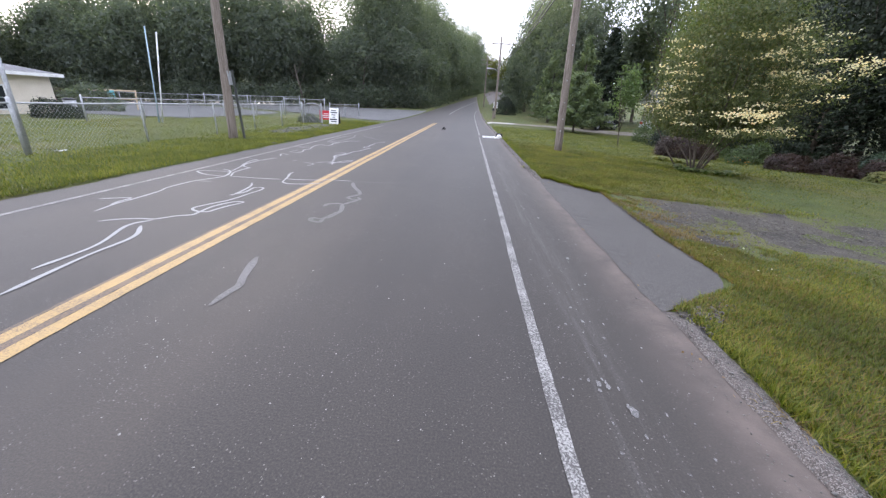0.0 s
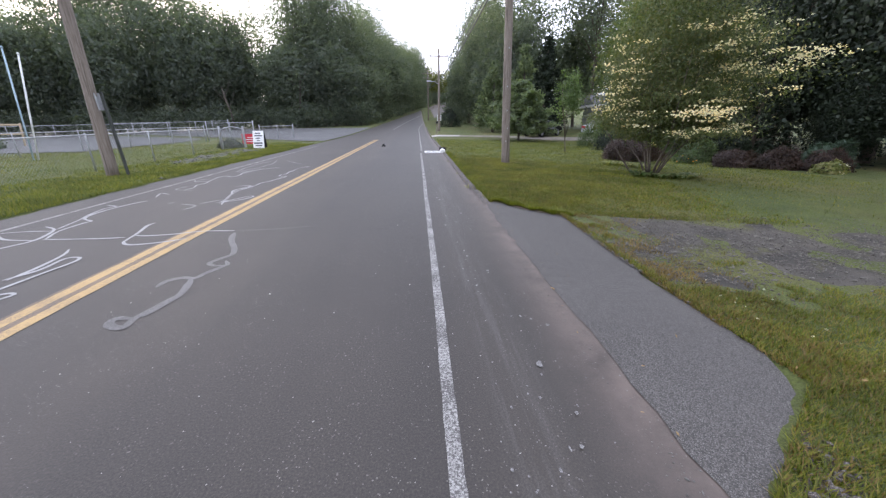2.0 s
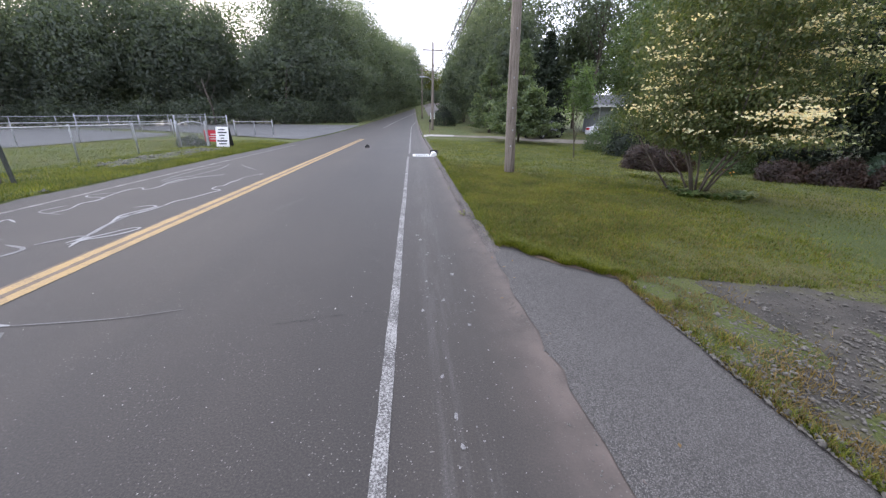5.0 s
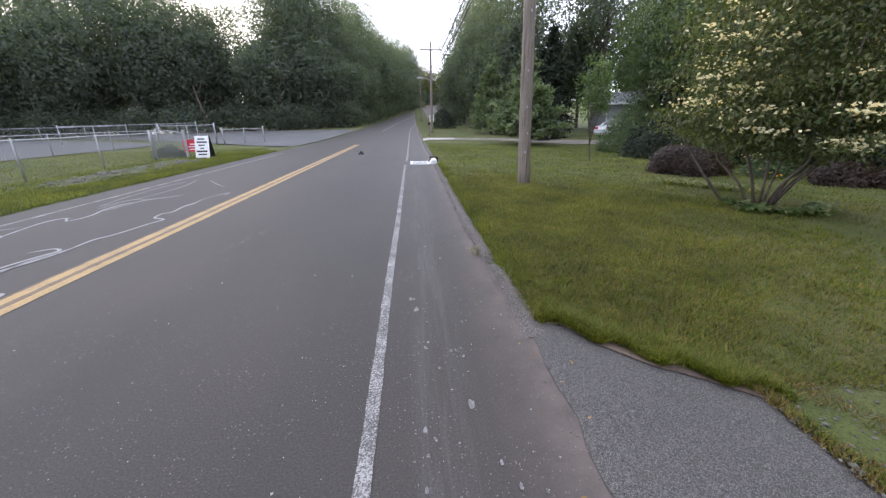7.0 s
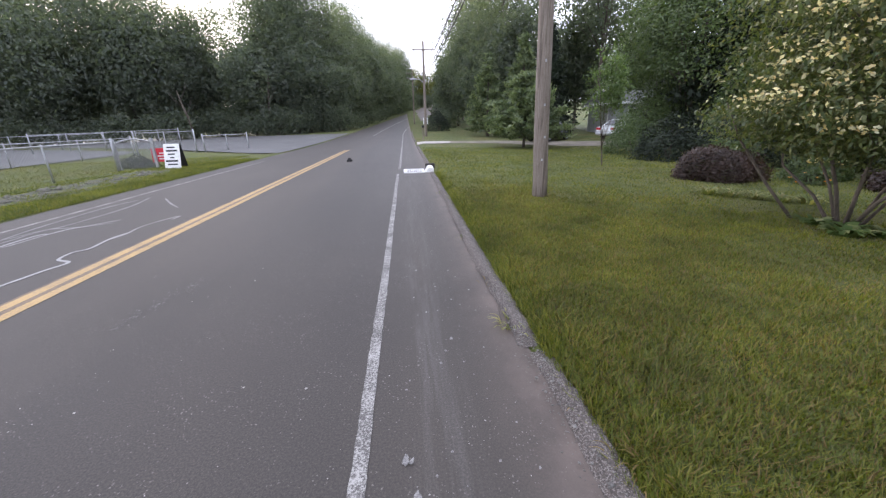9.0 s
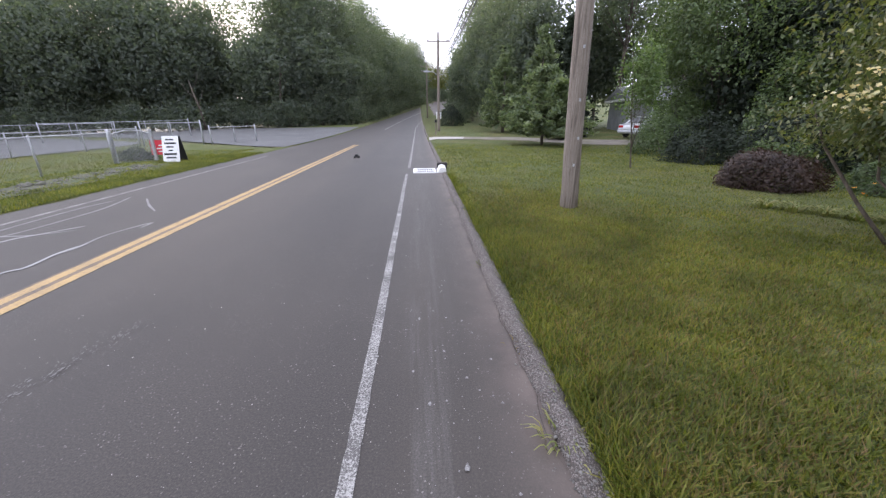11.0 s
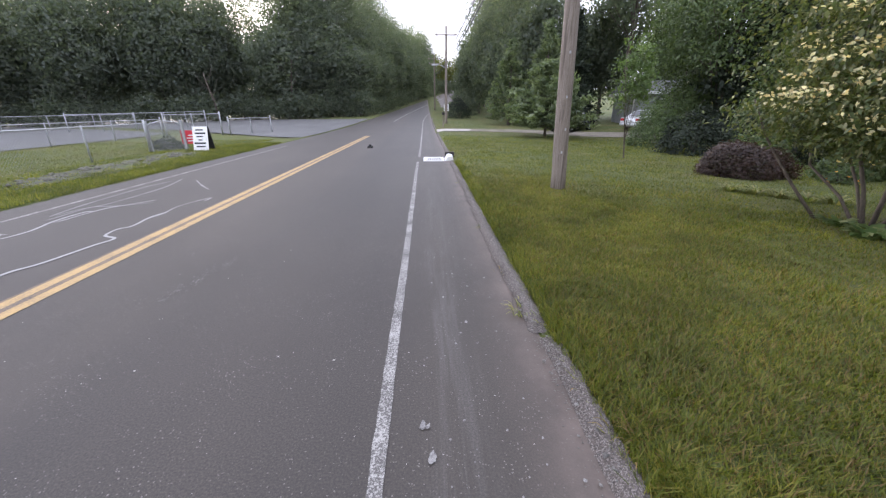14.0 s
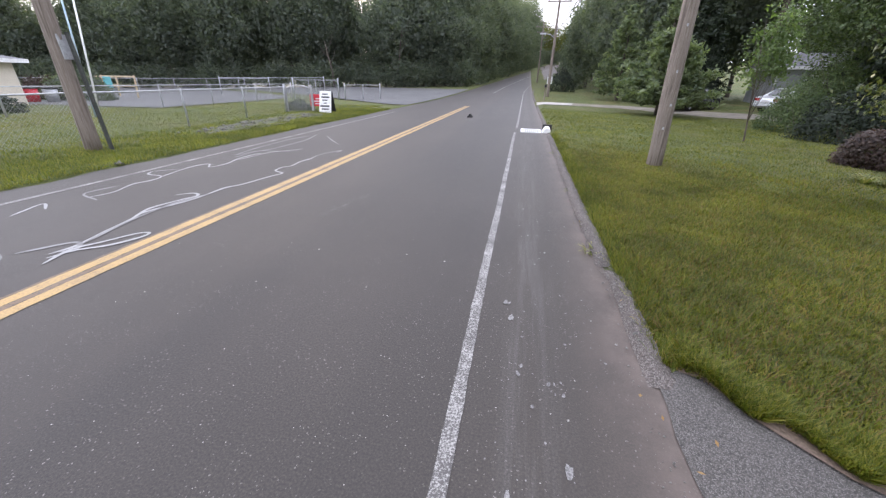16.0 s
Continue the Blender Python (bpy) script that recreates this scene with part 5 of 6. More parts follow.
# ---------------------------------------------------------------- woods
def wood_tree(seed, h, s, clumps, per, ll, mat, full, label):
    rng = np.random.default_rng(seed)
    t = thing("tree", (0, 0, -80), label, "tree", "woodland trees")
    low = 0.02 if full else 0.3
    cz, rz = h * (1 + low) / 2, h * (1 - low) / 2
    c, pts, nrm = crown_points(rng, clumps, per, (0, 0, cz), (s, s, rz), 0.7 if full else 0.75, 0.6, 0.35, -0.97, 7, 0.1)
    if full:
        pts[:, :2] *= (1 + 0.35 * np.clip(1 - pts[:, 2:3] / (0.35 * h), 0, 1))
        pts[:, 2] = np.maximum(pts[:, 2], 0.1)
    part("trunk", bough_mesh(rng, h * 0.86, 0.2, c[rng.choice(len(c), 16, replace=False)], 0.2), BARK, t)
    co, fa = leaf_quads(pts, nrm, ll, ll * 0.66, rng, 0.15)
    part("crown", np_mesh("crown", co, fa, mat), mat, t)
    return t


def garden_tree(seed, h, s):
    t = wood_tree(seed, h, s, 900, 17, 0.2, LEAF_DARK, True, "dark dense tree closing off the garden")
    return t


WOODS = [wood_tree(11, 12.5, 4.6, 620, 26, 0.36, LEAF_HAZY, True, "dark dense leafy tree at the wood's edge"),
         wood_tree(12, 14.5, 5.0, 680, 26, 0.37, LEAF_HAZY, True, "dark dense leafy tree at the wood's edge"),
         wood_tree(13, 21, 5.4, 360, 20, 0.32, LEAF_HAZY, False, "tall woodland tree with gaps in its crown"),
         wood_tree(14, 25, 6.0, 400, 20, 0.32, LEAF_HAZY, False, "tall woodland tree with gaps in its crown"),
         wood_tree(15, 9.5, 4.6, 480, 24, 0.37, LEAF_HAZY, True, "dark undergrowth tree, leafy to the ground"),
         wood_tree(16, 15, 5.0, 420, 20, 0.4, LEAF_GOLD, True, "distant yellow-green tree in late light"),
         wood_tree(17, 11, 3.8, 640, 20, 0.32, LEAF_DARK, True, "very dark tree behind the garden, shade in its leaf colour"),
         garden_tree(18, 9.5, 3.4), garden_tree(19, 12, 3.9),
         wood_tree(20, 3.6, 2.3, 170, 18, 0.32, LEAF_HAZY, True, "low dark undergrowth bush at the wood's foot")]
rw = random.Random(5)


def plant(kind, x, y, s=1.0):
    return copy_thing(WOODS[kind], pose(x, y, z_at(x, y) - 0.1, 0, 0, rw.uniform(0, 360)) @ Matrix.Scale(s, 4))


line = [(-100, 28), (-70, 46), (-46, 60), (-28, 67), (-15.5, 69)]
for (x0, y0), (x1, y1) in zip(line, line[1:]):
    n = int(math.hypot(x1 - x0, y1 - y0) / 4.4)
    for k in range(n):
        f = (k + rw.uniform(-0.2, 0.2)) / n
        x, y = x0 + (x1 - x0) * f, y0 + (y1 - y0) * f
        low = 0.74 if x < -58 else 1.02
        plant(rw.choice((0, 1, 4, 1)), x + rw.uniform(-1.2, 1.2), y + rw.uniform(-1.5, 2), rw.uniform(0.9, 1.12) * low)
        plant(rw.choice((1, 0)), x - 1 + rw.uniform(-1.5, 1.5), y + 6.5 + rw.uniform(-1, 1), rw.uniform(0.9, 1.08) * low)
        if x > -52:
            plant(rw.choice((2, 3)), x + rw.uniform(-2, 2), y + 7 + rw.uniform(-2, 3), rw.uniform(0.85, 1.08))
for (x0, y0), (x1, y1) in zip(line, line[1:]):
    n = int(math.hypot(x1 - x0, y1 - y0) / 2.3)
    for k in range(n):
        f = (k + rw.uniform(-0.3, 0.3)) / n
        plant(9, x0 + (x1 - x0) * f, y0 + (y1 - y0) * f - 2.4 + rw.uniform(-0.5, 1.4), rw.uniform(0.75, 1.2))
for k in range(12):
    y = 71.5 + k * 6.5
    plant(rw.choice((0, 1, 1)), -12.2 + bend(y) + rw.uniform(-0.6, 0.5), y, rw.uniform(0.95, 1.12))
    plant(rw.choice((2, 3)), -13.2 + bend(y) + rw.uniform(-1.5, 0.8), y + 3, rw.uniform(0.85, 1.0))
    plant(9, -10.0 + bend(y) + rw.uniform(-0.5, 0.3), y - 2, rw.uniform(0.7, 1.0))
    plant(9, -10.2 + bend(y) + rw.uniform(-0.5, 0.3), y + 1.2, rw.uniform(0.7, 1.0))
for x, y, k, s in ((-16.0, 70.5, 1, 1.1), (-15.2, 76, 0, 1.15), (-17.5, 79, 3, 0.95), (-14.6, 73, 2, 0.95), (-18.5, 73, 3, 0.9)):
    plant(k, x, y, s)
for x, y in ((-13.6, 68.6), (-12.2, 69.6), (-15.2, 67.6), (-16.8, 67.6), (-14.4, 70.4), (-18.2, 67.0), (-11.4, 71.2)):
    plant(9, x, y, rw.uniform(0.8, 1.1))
for k in range(10):
    y = 52 + k * 8
    plant(rw.choice((0, 1, 4)), 10.0 + bend(y) + rw.uniform(-0.6, 1.2) + max(0, 2.5 - k) - min(2.4, 0.4 * k), y, rw.uniform(0.85, 1.05))
    plant(rw.choice((2, 3, 1)), 12.5 + bend(y) + rw.uniform(-1, 2) - min(2.0, 0.3 * k), y + 4, rw.uniform(0.85, 1.05))
    plant(9, 6.4 + bend(y) + rw.uniform(-0.3, 1.2), y + 3, rw.uniform(0.6, 1.0)) if k > 1 else None
for x, y, k in ((21, 50, 2), (27, 49, 3), (34, 44, 2), (30, 56, 1), (22, 57, 1), (40, 36, 3), (27, 27, 1), (33, 30, 2)):
    plant(k, x, y, rw.uniform(0.9, 1.1))
for x, y, k in ((18.6, 17.6, 8), (19.2, 13.2, 7), (18.0, 21.6, 8), (20, 25.0, 7), (20.5, 9.2, 8), (22.5, 15.5, 8), (22.5, 20.5, 7), (26, 9, 8), (23, 4.5, 7), (22.5, -2, 8), (28, 15, 8), (24.5, 27, 7), (27, 22, 6), (20.5, 30.5, 6)):
    plant(k, x, y, rw.uniform(0.85, 1.1))
for x, y in ((17.2, 14.6), (18.2, 10.8), (19.2, 8.6), (20.5, 12), (17.6, 18.2), (16.8, 16.9), (20.5, 10), (22, 6), (21, 3.5), (23.5, 8), (22.5, 12), (24, 0.5), (24.5, 4.5), (20.5, 14.5)):
    plant(7, x, y, rw.uniform(0.26, 0.4))
for k in range(11):
    plant(5, -14 + k * 4.5 + rw.uniform(-1, 1), 160 + rw.uniform(-4, 4), rw.uniform(0.75, 1.05))
    plant(9, -12 + k * 4.2 + rw.uniform(-1, 1), 153 + rw.uniform(-2, 2), rw.uniform(1.0, 1.4))
for k in range(9):
    plant(rw.choice((0, 1, 2)), -36 + k * 9, -26 + rw.uniform(-4, 4), 1.1)
for x, y, k in ((22.6, 37.6, 0.8), (27.4, 36.0, 0.9)):
    plant(4, x, y, k)
for w in WOODS:
    for o in list(w.children):
        bpy.data.objects.remove(o)
    bpy.data.objects.remove(w)

# ---------------------------------------------------------------- garden plants
cone_tree("small_pine", 41, 4.3, 2.45, LEAF_PINE, 19, 130, 0.3, "bushy young pine tree standing on the lawn", (8.0, 33.5, z_at(8.0, 33.5)), low=0.1, power=0.55, ragged=0.3)
for x, y, h, s, sd in ((11.0, 44, 8.5, 2.4, 42), (14.0, 46, 9.5, 2.6, 43), (8.6, 47.5, 7.5, 2.3, 44), (12.2, 41.0, 7.0, 2.2, 43)):
    cone_tree("tall_spruce", sd, h, s, LEAF_DARK if sd == 43 else LEAF_PINE, 22, 44, 0.42, "tall dark conifer beyond the far driveway", (x, y, z_at(x, y)), "far conifers", low=0.05, power=0.8)
bush("round_evergreen", 46, (3.4, 3.4, 3.2), LEAF_DARK, 3600, 0.16, "rounded dark evergreen beside the road", (4.92, 62.0, z_at(4.92, 62.0)))
cone_tree("arborvitae", 45, 4.9, 1.5, LEAF_DARK, 26, 64, 0.18, "dark green arborvitae, broad cone to the ground", (14.6, 18.9, z_at(14.6, 18.9)), low=0.01, power=0.6, ragged=0.12)
for seed, x, y, size, label in ((31, 9.35, 19.4, (3.1, 2.2, 1.15), "rounded maroon barberry bush on the lawn"), (32, 12.3, 17.0, (1.9, 1.4, 0.8), "low maroon barberry bush at the garden edge"),
                                (34, 13.4, 16.2, (1.9, 1.4, 0.85), "low maroon barberry bush at the garden edge"), (30, 14.4, 15.4, (1.8, 1.4, 0.8), "low maroon barberry bush at the garden edge")):
    bush("barberry_bush", seed, size, LEAF_MAROON, 14000 if seed == 31 else 6000, 0.07, label, (x, y, z_at(x, y)), "barberries")
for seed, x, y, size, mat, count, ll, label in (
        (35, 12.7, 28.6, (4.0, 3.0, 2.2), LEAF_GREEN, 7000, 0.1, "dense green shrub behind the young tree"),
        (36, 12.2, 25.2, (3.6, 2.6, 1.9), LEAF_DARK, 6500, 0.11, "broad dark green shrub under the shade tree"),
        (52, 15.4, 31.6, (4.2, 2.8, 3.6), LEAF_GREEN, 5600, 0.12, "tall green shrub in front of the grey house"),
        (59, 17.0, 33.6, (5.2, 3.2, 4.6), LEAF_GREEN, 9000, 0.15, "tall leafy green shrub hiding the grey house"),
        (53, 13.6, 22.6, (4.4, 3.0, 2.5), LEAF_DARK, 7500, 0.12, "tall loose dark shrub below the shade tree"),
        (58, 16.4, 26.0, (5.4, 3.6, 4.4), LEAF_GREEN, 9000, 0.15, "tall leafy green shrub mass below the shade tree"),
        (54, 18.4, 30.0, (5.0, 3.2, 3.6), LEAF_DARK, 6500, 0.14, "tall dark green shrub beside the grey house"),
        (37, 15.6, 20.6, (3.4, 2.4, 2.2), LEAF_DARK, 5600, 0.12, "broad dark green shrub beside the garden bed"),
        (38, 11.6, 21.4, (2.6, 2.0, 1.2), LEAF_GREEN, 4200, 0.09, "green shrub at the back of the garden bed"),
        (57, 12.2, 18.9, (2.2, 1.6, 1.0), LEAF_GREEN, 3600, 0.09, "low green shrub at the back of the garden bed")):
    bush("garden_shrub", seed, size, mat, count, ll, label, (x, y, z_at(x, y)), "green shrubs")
bush("blue_grass_clump", 39, (2.4, 1.5, 1.15), LEAF_BLUE, 3600, 0.24, "soft blue-green clump in the garden border", (15.5, 16.4, z_at(15.5, 16.4)), width=0.12, upright=0.0)
bush("flowering_clump", 47, (1.15, 0.95, 0.5), LEAF_PALE, 1300, 0.1, "small clump with white flowers on the lawn", (13.9, 14.9, z_at(13.9, 14.9)), blossoms=(PETAL_WHITE, 26, 0.11))
bush("orange_lilies", 48, (1.2, 0.9, 0.45), LEAF_GREEN, 900, 0.16, "clump of orange flowers behind the barberry", (11.3, 18.3, z_at(11.3, 18.3)), width=0.15, blossoms=(PETAL_ORANGE, 24, 0.12))
bush("yard_shrub", 55, (4.5, 2.0, 1.9), LEAF_MAROON, 2600, 0.14, "dull maroon shrub beyond the school yard", (-34.05, 30.5, z_at(-34.05, 30.5)))
bush("yard_shrub", 49, (3.2, 2.0, 1.15), LEAF_DARK, 3000, 0.12, "low dark shrub by the cream house", (-23.89, 21.61, z_at(-23.89, 21.61)))
bush("yard_shrub", 50, (7.0, 3.0, 2.2), LEAF_HAZY, 4000, 0.2, "long hedge mass beyond the yard", (-31.63, 31.0, z_at(-31.63, 31.0)))


def strap_clump(name, seed, at, n, length, mat, label, width=0.025):
    """A tuft of arching strap leaves."""
    rng = np.random.default_rng(seed)
    t = thing(name, (*at, z_at(*at)), label, "plant", "border plants")
    co, fa = [], []
    for i in range(n):
        w, r = rng.uniform(0, 6.28), rng.uniform(0, 0.16)
        L = length * rng.uniform(0.6, 1.15)
        d = np.array([math.cos(w), math.sin(w), 0])
        s = np.array([-d[1], d[0], 0]) * width * rng.uniform(0.7, 1.2)
        p = d * r
        b = len(co)
        for k in range(4):
            f = k / 3
            q = p + d * L * 0.75 * f ** 1.3 + np.array([0, 0, L * (1.3 * f - 0.95 * f * f)])
            co += [q - s * (1 - f * 0.85), q + s * (1 - f * 0.85)]
        fa += [(b + 2 * k, b + 2 * k + 1, b + 2 * k + 3, b + 2 * k + 2) for k in range(3)]
    part("leaves", np_mesh("leaves", co, fa, mat), mat, t)


for i, (x, y) in enumerate(((7.44, 16.68), (7.72, 16.36), (8.01, 16.05), (7.17, 17.01), (8.37, 15.82))):
    strap_clump("strap_leaf_plant", 80 + i, (x, y), 46, 0.36, LEAF_PALE, "tuft of pale arching strap leaves")
for i, (x, y) in enumerate(((6.81, 13.9), (6.5, 13.71), (7.07, 13.58), (7.5, 13.49), (7.9, 13.69), (6.72, 14.3), (8.26, 14.02))):
    strap_clump("hosta", 90 + i, (x, y), 30, 0.3, LEAF_HOSTA, "hosta with pale-edged leaves under the dogwood", 0.075)
strap_clump("weed_tuft", 99, (1.1, 11.78), 40, 0.13, LEAF_PALE, "small weed tuft growing from the kerb", 0.008)


def dogwood(at):
    rng = np.random.default_rng(51)
    t = thing("dogwood_tree", (*at, z_at(*at)), "many-stemmed dogwood with cream bracts in layers", "tree")
    c, pts, nrm = crown_points(rng, 1150, 40, (0.25, 0, 3.3), (2.25, 2.15, 2.7), 0.29, 0.24, 0.42, -0.85, 9)
    c2, low_pts, low_nrm = crown_points(rng, 330, 40, (0.1, 0, 1.55), (2.1, 2.0, 0.75), 0.27, 0.17, 0.3, -0.95, 9)
    pts, nrm, c = np.concatenate([pts, low_pts]), np.concatenate([nrm, low_nrm]), np.concatenate([c, c2])
    arm = np.array([3.0, -1.2, 3.0]) + rng.normal(0, 1, (260, 3)) * np.array([0.6, 0.4, 0.2])
    pts = np.concatenate([pts, arm])
    nrm = np.concatenate([nrm, unit(rng.normal(size=(260, 3)) * 0.5 + np.array([0, 0, 1]))])
    keep = pts[:, 2] > 0.65
    pts, nrm = pts[keep], nrm[keep]
    for k in range(9):
        w = k * 0.7 + rng.uniform(-0.2, 0.2)
        r = rng.uniform(0.03, 0.13)
        tip = c[rng.integers(len(c))] * np.array([0.6, 0.6, 1.0])
        out = Vector((math.cos(w) * rng.uniform(0.4, 1.1), math.sin(w) * rng.uniform(0.4, 1.1), rng.uniform(0.85, 1.5)))
        bm = bmesh.new()
        root = Vector((math.cos(w) * r, math.sin(w) * r, -0.08))
        r0 = rng.uniform(0.018, 0.03)
        end = out * 1.5 + Vector((0, 0, 1.9))
        tube(bm, [root, root.lerp(out, 0.4) + Vector((0, 0, 0.12)), out, out.lerp(end, 0.5), end], [r0 * 1.2, r0, r0 * 0.8, r0 * 0.5, r0 * 0.15], 7)
        for q in range(6):
            e = Vector(c[rng.integers(len(c))])
            s = out.lerp(end, rng.uniform(0, 0.8))
            if (e - s).length < 1.7:
                tube(bm, [s, s.lerp(e, 0.5) + Vector((0, 0, 0.08)), e], [r0 * 0.4, r0 * 0.25, r0 * 0.08], 5, False)
        part("stem", bm, BARK, t)
    lean = bmesh.new()
    tube(lean, [(-0.3, 0.5, -0.05), (-0.62, 0.85, 0.55), (-1.0, 1.2, 1.3), (-1.3, 1.3, 1.9)], [0.028, 0.024, 0.018, 0.008], 7)
    part("stem", lean, BARK, t, "stem leaning outwards")
    co, fa = leaf_quads(pts, nrm, 0.075, 0.04, rng, 0.35)
    part("crown", np_mesh("crown", co, fa, LEAF_DOG), LEAF_DOG, t)
    face = c[(c[:, 2] < 4.0) & (np.hypot(c[:, 0], c[:, 1]) > 1.3) & (c[:, 1] - 0.5 * c[:, 0] < 1.4)]
    face = face[rng.choice(len(face), min(len(face), 220), replace=False)]
    extra = np.concatenate([np.array([3.0, -1.2, 3.1]) + rng.normal(0, 1, (10, 3)) * np.array([0.35, 0.25, 0.1]), np.array([-0.25, -1.85, 1.75]) + rng.normal(0, 1, (12, 3)) * np.array([0.28, 0.28, 0.08])])
    face = np.concatenate([face, extra])
    k = np.repeat(np.arange(len(face)), 20)
    q = face[k] + rng.normal(size=(len(k), 3)) * np.array([0.17, 0.17, 0.03]) + np.array([0, 0, 0.09])
    for nm, sl in (("bracts", slice(None)),):
        a, fa1 = leaf_quads(q[sl], unit(rng.normal(size=(len(q), 3)) * 0.35 + np.array([-0.35, -0.5, 0.8])), 0.066, 0.042, rng, 0.1)
        b, fa2 = leaf_quads(q[sl] + rng.normal(0, 0.004, (len(q), 3)), unit(rng.normal(size=(len(q), 3)) * 0.35 + np.array([-0.35, -0.5, 0.8])), 0.066, 0.042, rng, 0.1)
        part("blossom", np_mesh(nm, np.concatenate([a, b]), np.concatenate([fa1, fa2 + len(a)]), BRACT), BRACT, t, "cream and yellowish flower bracts")


dogwood((7.1, 14.15))
broad_tree("shade_tree", 61, 12.2, 5.5, 0.16, LEAF_GREEN, 1900, 20, 0.17, "large leafy green shade tree beyond the lawn", "tree", 0.06, BARK, 0.38, (18.41, 32.7, z_at(18.41, 32.7)), 0.45)
broad_tree("sapling", 71, 4.2, 0.72, 0.026, LEAF_SAP, 170, 16, 0.1, "slender young tree with a thin leaning trunk", "tree", 0.2, BARK, 0.17, (7.82, 23.04, z_at(7.82, 23.04)), 0.3)


# ---------------------------------------------------------------- grass
def blades(name, seed, n, sample, h, w, mat, label, skip):
    rng = np.random.default_rng(seed)
    x, y = sample(rng, n)
    ok = ~skip(x, y)
    x, y = x[ok], y[ok]
    n = len(x)
    z = gz(x, y) + 0.008
    a = rng.uniform(0, 2 * math.pi, n)
    lean = rng.uniform(0.1, 1.5, n)
    tall = h * rng.uniform(0.5, 1.5, n) * (0.95 + 0.35 * wobble(x, y, 0.9) + 0.45 * wobble(x, y, 6.0))
    tall = np.maximum(tall, 0.028)
    wd = w * rng.uniform(0.7, 1.3, n)
    s = np.stack([-np.sin(a), np.cos(a), np.zeros(n)], 1) * wd[:, None] * 0.5
    base = np.stack([x, y, z], 1)
    tip = base + np.stack([np.cos(a) * lean * tall, np.sin(a) * lean * tall, tall], 1)
    co = np.stack([base - s, base + s, tip], 1).reshape(-1, 3)
    return tagged(new(name, np_mesh(name, co, np.arange(3 * n).reshape(n, 3), mat)), label, "grass", kind="stuff")


def not_lawn(x, y):
    apron = (x < 2.42) & (y > 4.0 + 0.75 * (x - 1.25)) & (y < 10.08 - 0.7 * (x - 1.3))
    gravel = (x > 2.52) & (y > 5.75 - 0.06 * (x - 3)) & (y < 9.3 - 0.15 * (x - 3)) & (wobble(x, y, 1.3) + 0.6 * wobble(x, y, 4.1) < 0.6 - 0.45 * np.clip(7.2 - y, 0, 1.4))
    return apron | gravel | (x < 1.24) | ((x < 1.4) & (y < 4))


def lawn_near(r, n):
    return 1.24 + np.abs(r.normal(0, 2.1, n)), r.uniform(-0.5, 14.5, n) + np.abs(r.normal(0, 2.6, n))


blades("lawn_grass", 1, 330000, lawn_near, 0.042, 0.0105, BLADE, "short mown green grass blades", not_lawn)
blades("dry_grass", 2, 120000, lawn_near, 0.042, 0.0095, BLADE_DRY, "dry yellowish grass blades in the lawn", not_lawn)
blades("edge_grass", 3, 18000, lambda r, n: (1.2 + np.abs(r.normal(0, 0.09, n)) + 0.14 * ((y := r.uniform(-1, 21, n)) < 5), y), 0.075, 0.01, BLADE, "longer grass along the kerb", lambda x, y: ((y > 3.9) & (y < 10.1)) | ((y < 4) & (x < 1.36)))
blades("drive_edge_grass", 4, 15000, lambda r, n: (1.33 + 1.25 * (k := r.uniform(0, 1, n)), 10.1 - 0.86 * k ** 0.8 + 0.06 * np.sin(k * 23) + np.abs(r.normal(0, 0.13, n))), 0.05, 0.012, BLADE, "longer grass along the driveway edge", lambda x, y: x < 0)
blades("far_lawn_grass", 5, 110000, lambda r, n: (r.uniform(1.25, 13, n), r.uniform(14, 34, n) - np.abs(r.normal(0, 2.6, n))), 0.045, 0.016, BLADE, "mown grass blades further along the lawn", not_lawn)
blades("verge_grass", 6, 90000, lambda r, n: (-7.08 - np.abs(r.normal(0, 1.6, n)), r.uniform(3, 29, n)), 0.07, 0.013, BLADE, "grass blades on the far verge", lambda x, y: (x < -8.9) & (x > -10.0) & (y > 17.6) & (y < 24.8) & (np.sin(x * 9 + y * 5) < 0.5))




def tufts(r, n):
    """Blade roots gathered in tufts, thickest along the kerb."""
    c = np.stack([1.3 + r.uniform(0, 1, 2600) ** 1.7 * 5.5, r.uniform(-0.5, 16, 2600)], 1)
    k = r.integers(0, 2600, n)
    return c[k, 0] + r.normal(0, 0.035, n), c[k, 1] + r.normal(0, 0.035, n)


blades("coarse_grass", 9, 62000, tufts, 0.048, 0.011, BLADE_TUFT, "tufts of coarser bright grass in the lawn", not_lawn)
blades("margin_grass", 7, 13000, lambda r, n: (2.4 + np.abs(r.normal(0, 0.45, n)), r.uniform(4.8, 9.4, n)), 0.038, 0.01, BLADE_DRY, "sparse dry grass at the edge of the gravel", lambda x, y: (np.sin(x * 11 + y * 5) + np.sin(y * 7 - x * 3) < -0.5))
blades("field_grass", 8, 60000, lambda r, n: (-8.6 - r.uniform(0, 1, n) ** 1.6 * 13, r.uniform(8, 32, n)), 0.05, 0.02, BLADE, "mown grass of the school field", lambda x, y: y > 31 + 0.8 * (-7.6 - x))


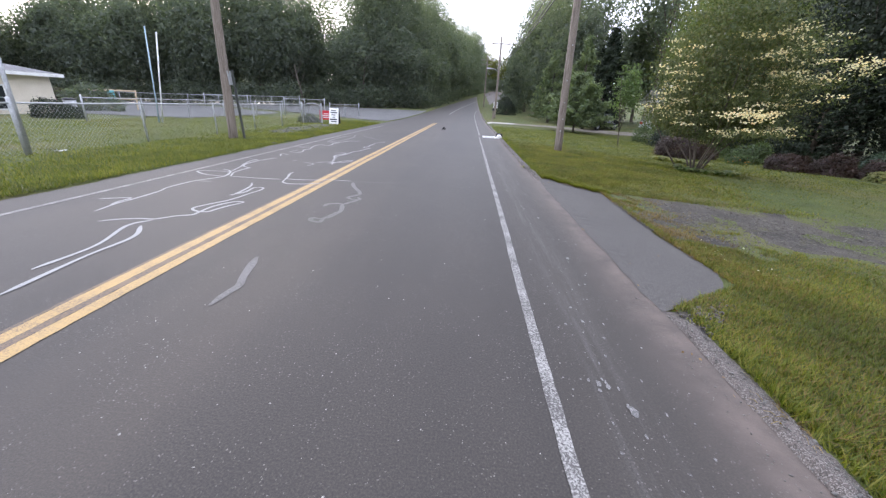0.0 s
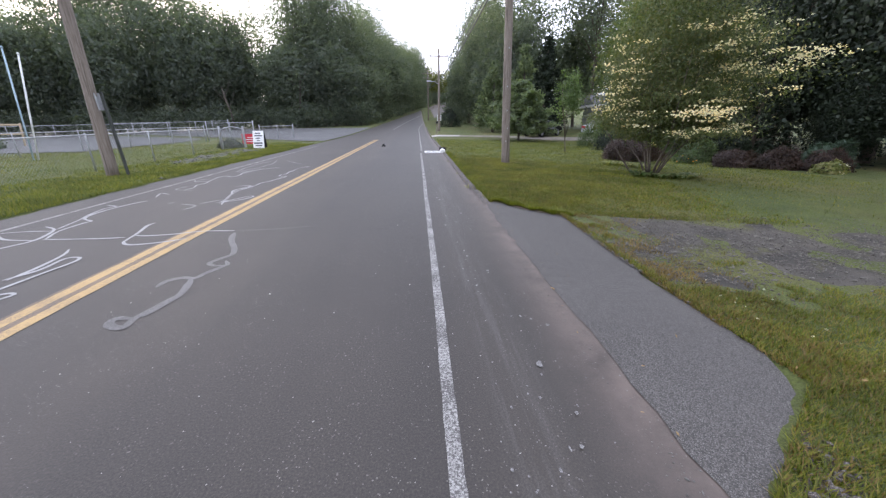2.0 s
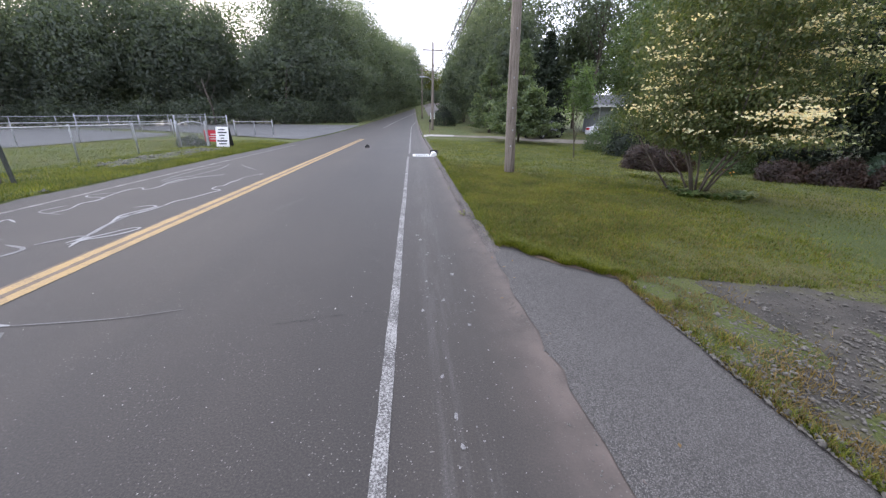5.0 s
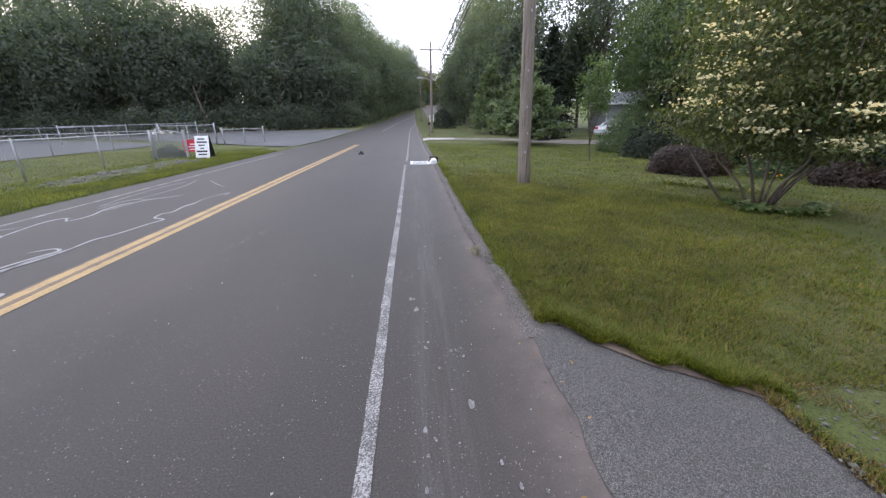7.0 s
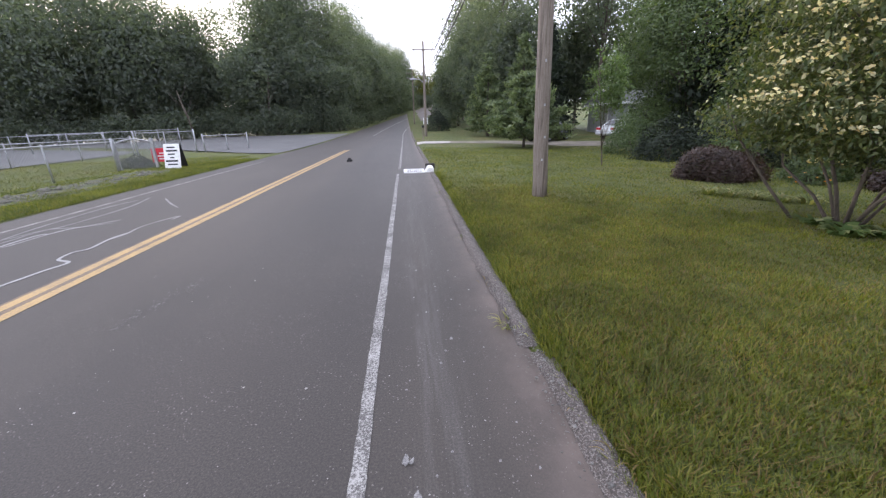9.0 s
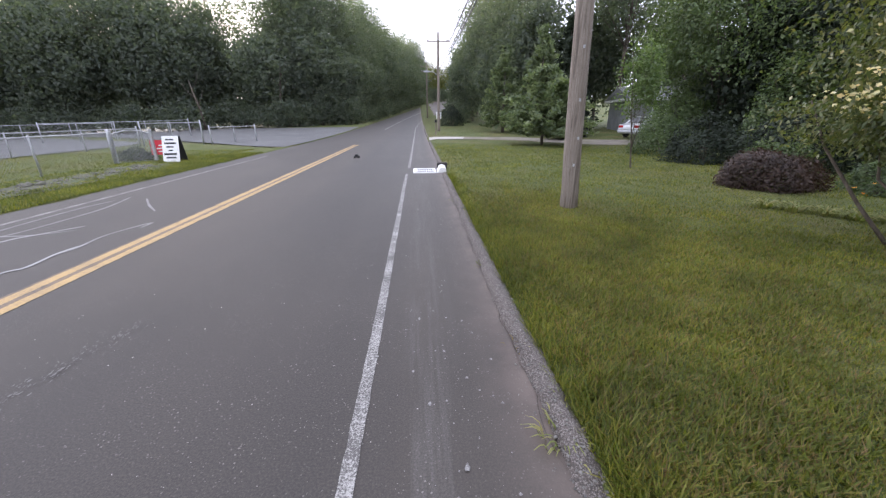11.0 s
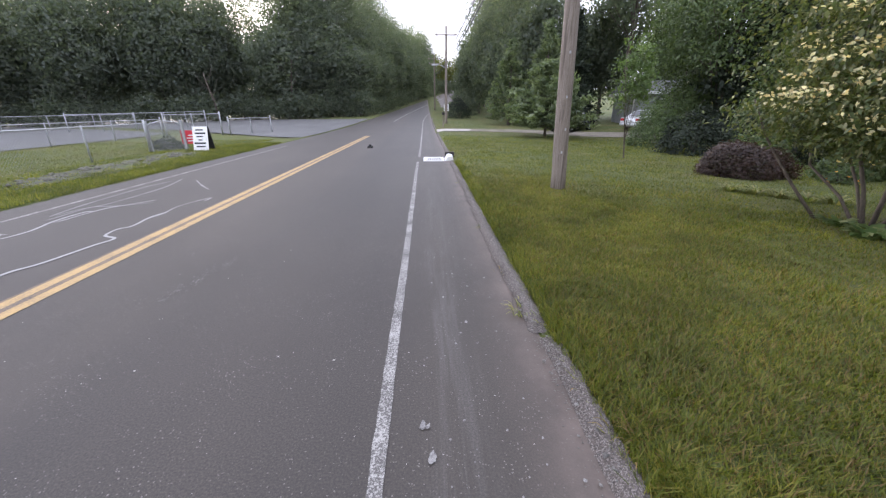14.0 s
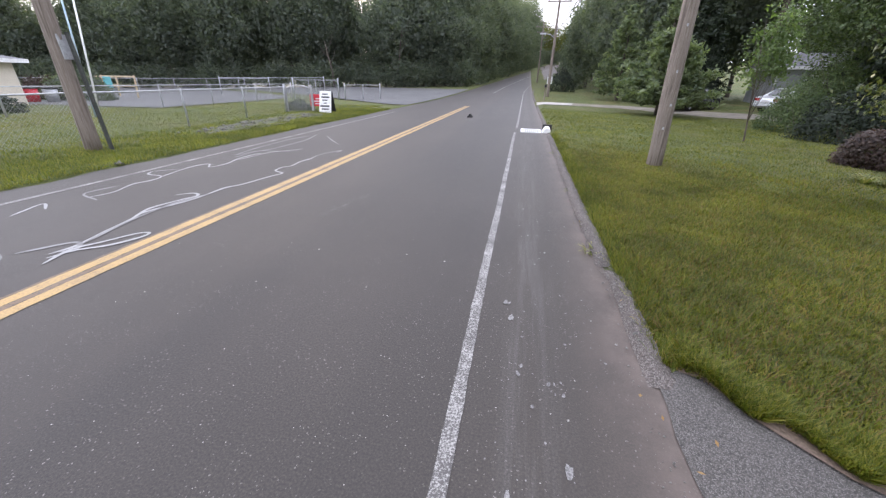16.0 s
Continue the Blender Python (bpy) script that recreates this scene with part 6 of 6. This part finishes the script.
# ---------------------------------------------------------------- litter and small plants
def litter(at, seed, size, mat, label, category="litter"):
    """A crumpled scrap: a small bent sheet with some thickness."""
    rng = np.random.default_rng(seed)
    bm = bmesh.new()
    n = 5
    vs = [[bm.verts.new(((i - 2) * size / 4, (j - 2) * size / 6, abs(rng.normal(0, size * 0.16)) + 0.004)) for j in range(n)] for i in range(n)]
    for i in range(n - 1):
        for j in range(n - 1):
            bm.faces.new((vs[i][j], vs[i + 1][j], vs[i + 1][j + 1], vs[i][j + 1]))
    e = bmesh.ops.extrude_face_region(bm, geom=bm.faces[:])
    bmesh.ops.translate(bm, vec=(0, 0, 0.003), verts=[g for g in e["geom"] if isinstance(g, bmesh.types.BMVert)])
    bmesh.ops.recalc_face_normals(bm, faces=bm.faces)
    ob = part("paper_scrap", bm, mat, None)
    ob.matrix_world = pose(*at, z_at(*at) + 0.012, 0, 0, rng.uniform(0, 360))
    tagged(ob, label, category, "litter by the road")


litter((-10.97, 10.07), 1, 0.22, WHITE_PAINT, "crumpled white paper lying in the far verge")
litter((1.5, 3.98), 2, 0.11, STONE, "torn white wrapper at the broken driveway corner")
litter((1.6, 3.9), 3, 0.07, DARK_STONE, "greyish scrap at the driveway corner")
litter((-7.17, 13.66), 4, 0.16, DARK_STONE, "grey scrap at the edge of the far lane")
for i, (x, y, n, h) in enumerate(((1.08, 14.2, 16, 0.06), (1.1, 12.6, 14, 0.07), (1.36, 3.9, 26, 0.12), (1.32, 2.8, 30, 0.13), (1.1, 17.6, 16, 0.08), (2.6, 6.3, 18, 0.09), (2.62, 7.4, 16, 0.08), (1.34, 10.45, 26, 0.12))):
    strap_clump("weed_tuft", 200 + i, (x, y), n, h, BLADE_DRY if i % 2 else BLADE, "small weed tuft at the road edge", 0.006)


def dead_leaves(count, seed):
    rng = np.random.default_rng(seed)
    x = np.where(rng.uniform(0, 1, count) < 0.6, 1.16 + rng.normal(0, 0.1, count), rng.uniform(1.3, 6, count))
    y = rng.uniform(0.5, 18, count)
    z = np.maximum(gz(x, y), 0) + 0.035
    co, fa = leaf_quads(np.stack([x, y, z], 1), unit(rng.normal(size=(count, 3)) * 0.35 + np.array([0, 0, 1])), 0.03, 0.016, rng, 0.1)
    m = leaf("dead_leaf", [(0.2, 0.12, 0.05), (0.3, 0.2, 0.09), (0.16, 0.09, 0.04)], 0.1, 0.8)
    tagged(new("dead_leaves", np_mesh("dead_leaves", co, fa, m)), "scattered small brown dead leaves along the kerb", "leaves", kind="stuff")


dead_leaves(90, 21)


def slender_trunk(at, top, r, label):
    t = thing("bare_trunk", (*at, z_at(*at)), label, "tree", "bare trunks")
    tip = Vector(top)
    bm = bmesh.new()
    tube(bm, [(0, 0, -0.2), tip * 0.4 + Vector((0.2, 0, 0)), tip * 0.75, tip], [r * 1.2, r, r * 0.7, r * 0.3], 8)
    part("trunk", bm, BARK, t)
    for k, f in enumerate((0.5, 0.65, 0.8)):
        bm = bmesh.new()
        q = tip * f
        tube(bm, [q, q + Vector((0.8 * (-1) ** k, -0.2, 1.0)), q + Vector((1.3 * (-1) ** k, -0.3, 2.2))], [r * 0.4, r * 0.25, r * 0.08], 6)
        part("limb", bm, BARK, t)


for at, top in (((-19.0, 65.5), (1.4, 0, 8)), ((-27.5, 63.0), (-0.9, 0, 6))):
    slender_trunk(at, top, 0.14, "grey slender trunk at the edge of the woods")


def rubbish_bin(at, mat, label):
    t = thing("yard_bin", (*at, z_at(*at)), label, "bin", "bins in the yard")
    bm = bmesh.new()
    tube(bm, [(0, 0, 0.0), (0, 0, 0.85)], [0.32, 0.38], 14)
    part("body", bm, mat, t)
    bm = bmesh.new()
    tube(bm, [(0, 0, 0.85), (0, 0, 0.9), (0, 0, 0.98)], [0.41, 0.41, 0.2], 14)
    part("lid", bm, BLACK_PAINT, t)


rubbish_bin((-31.5, 28.15), RED_PAINT, "faded red round bin in the yard")
rubbish_bin((-30.26, 28.44), STEEL, "grey metal round bin in the yard")
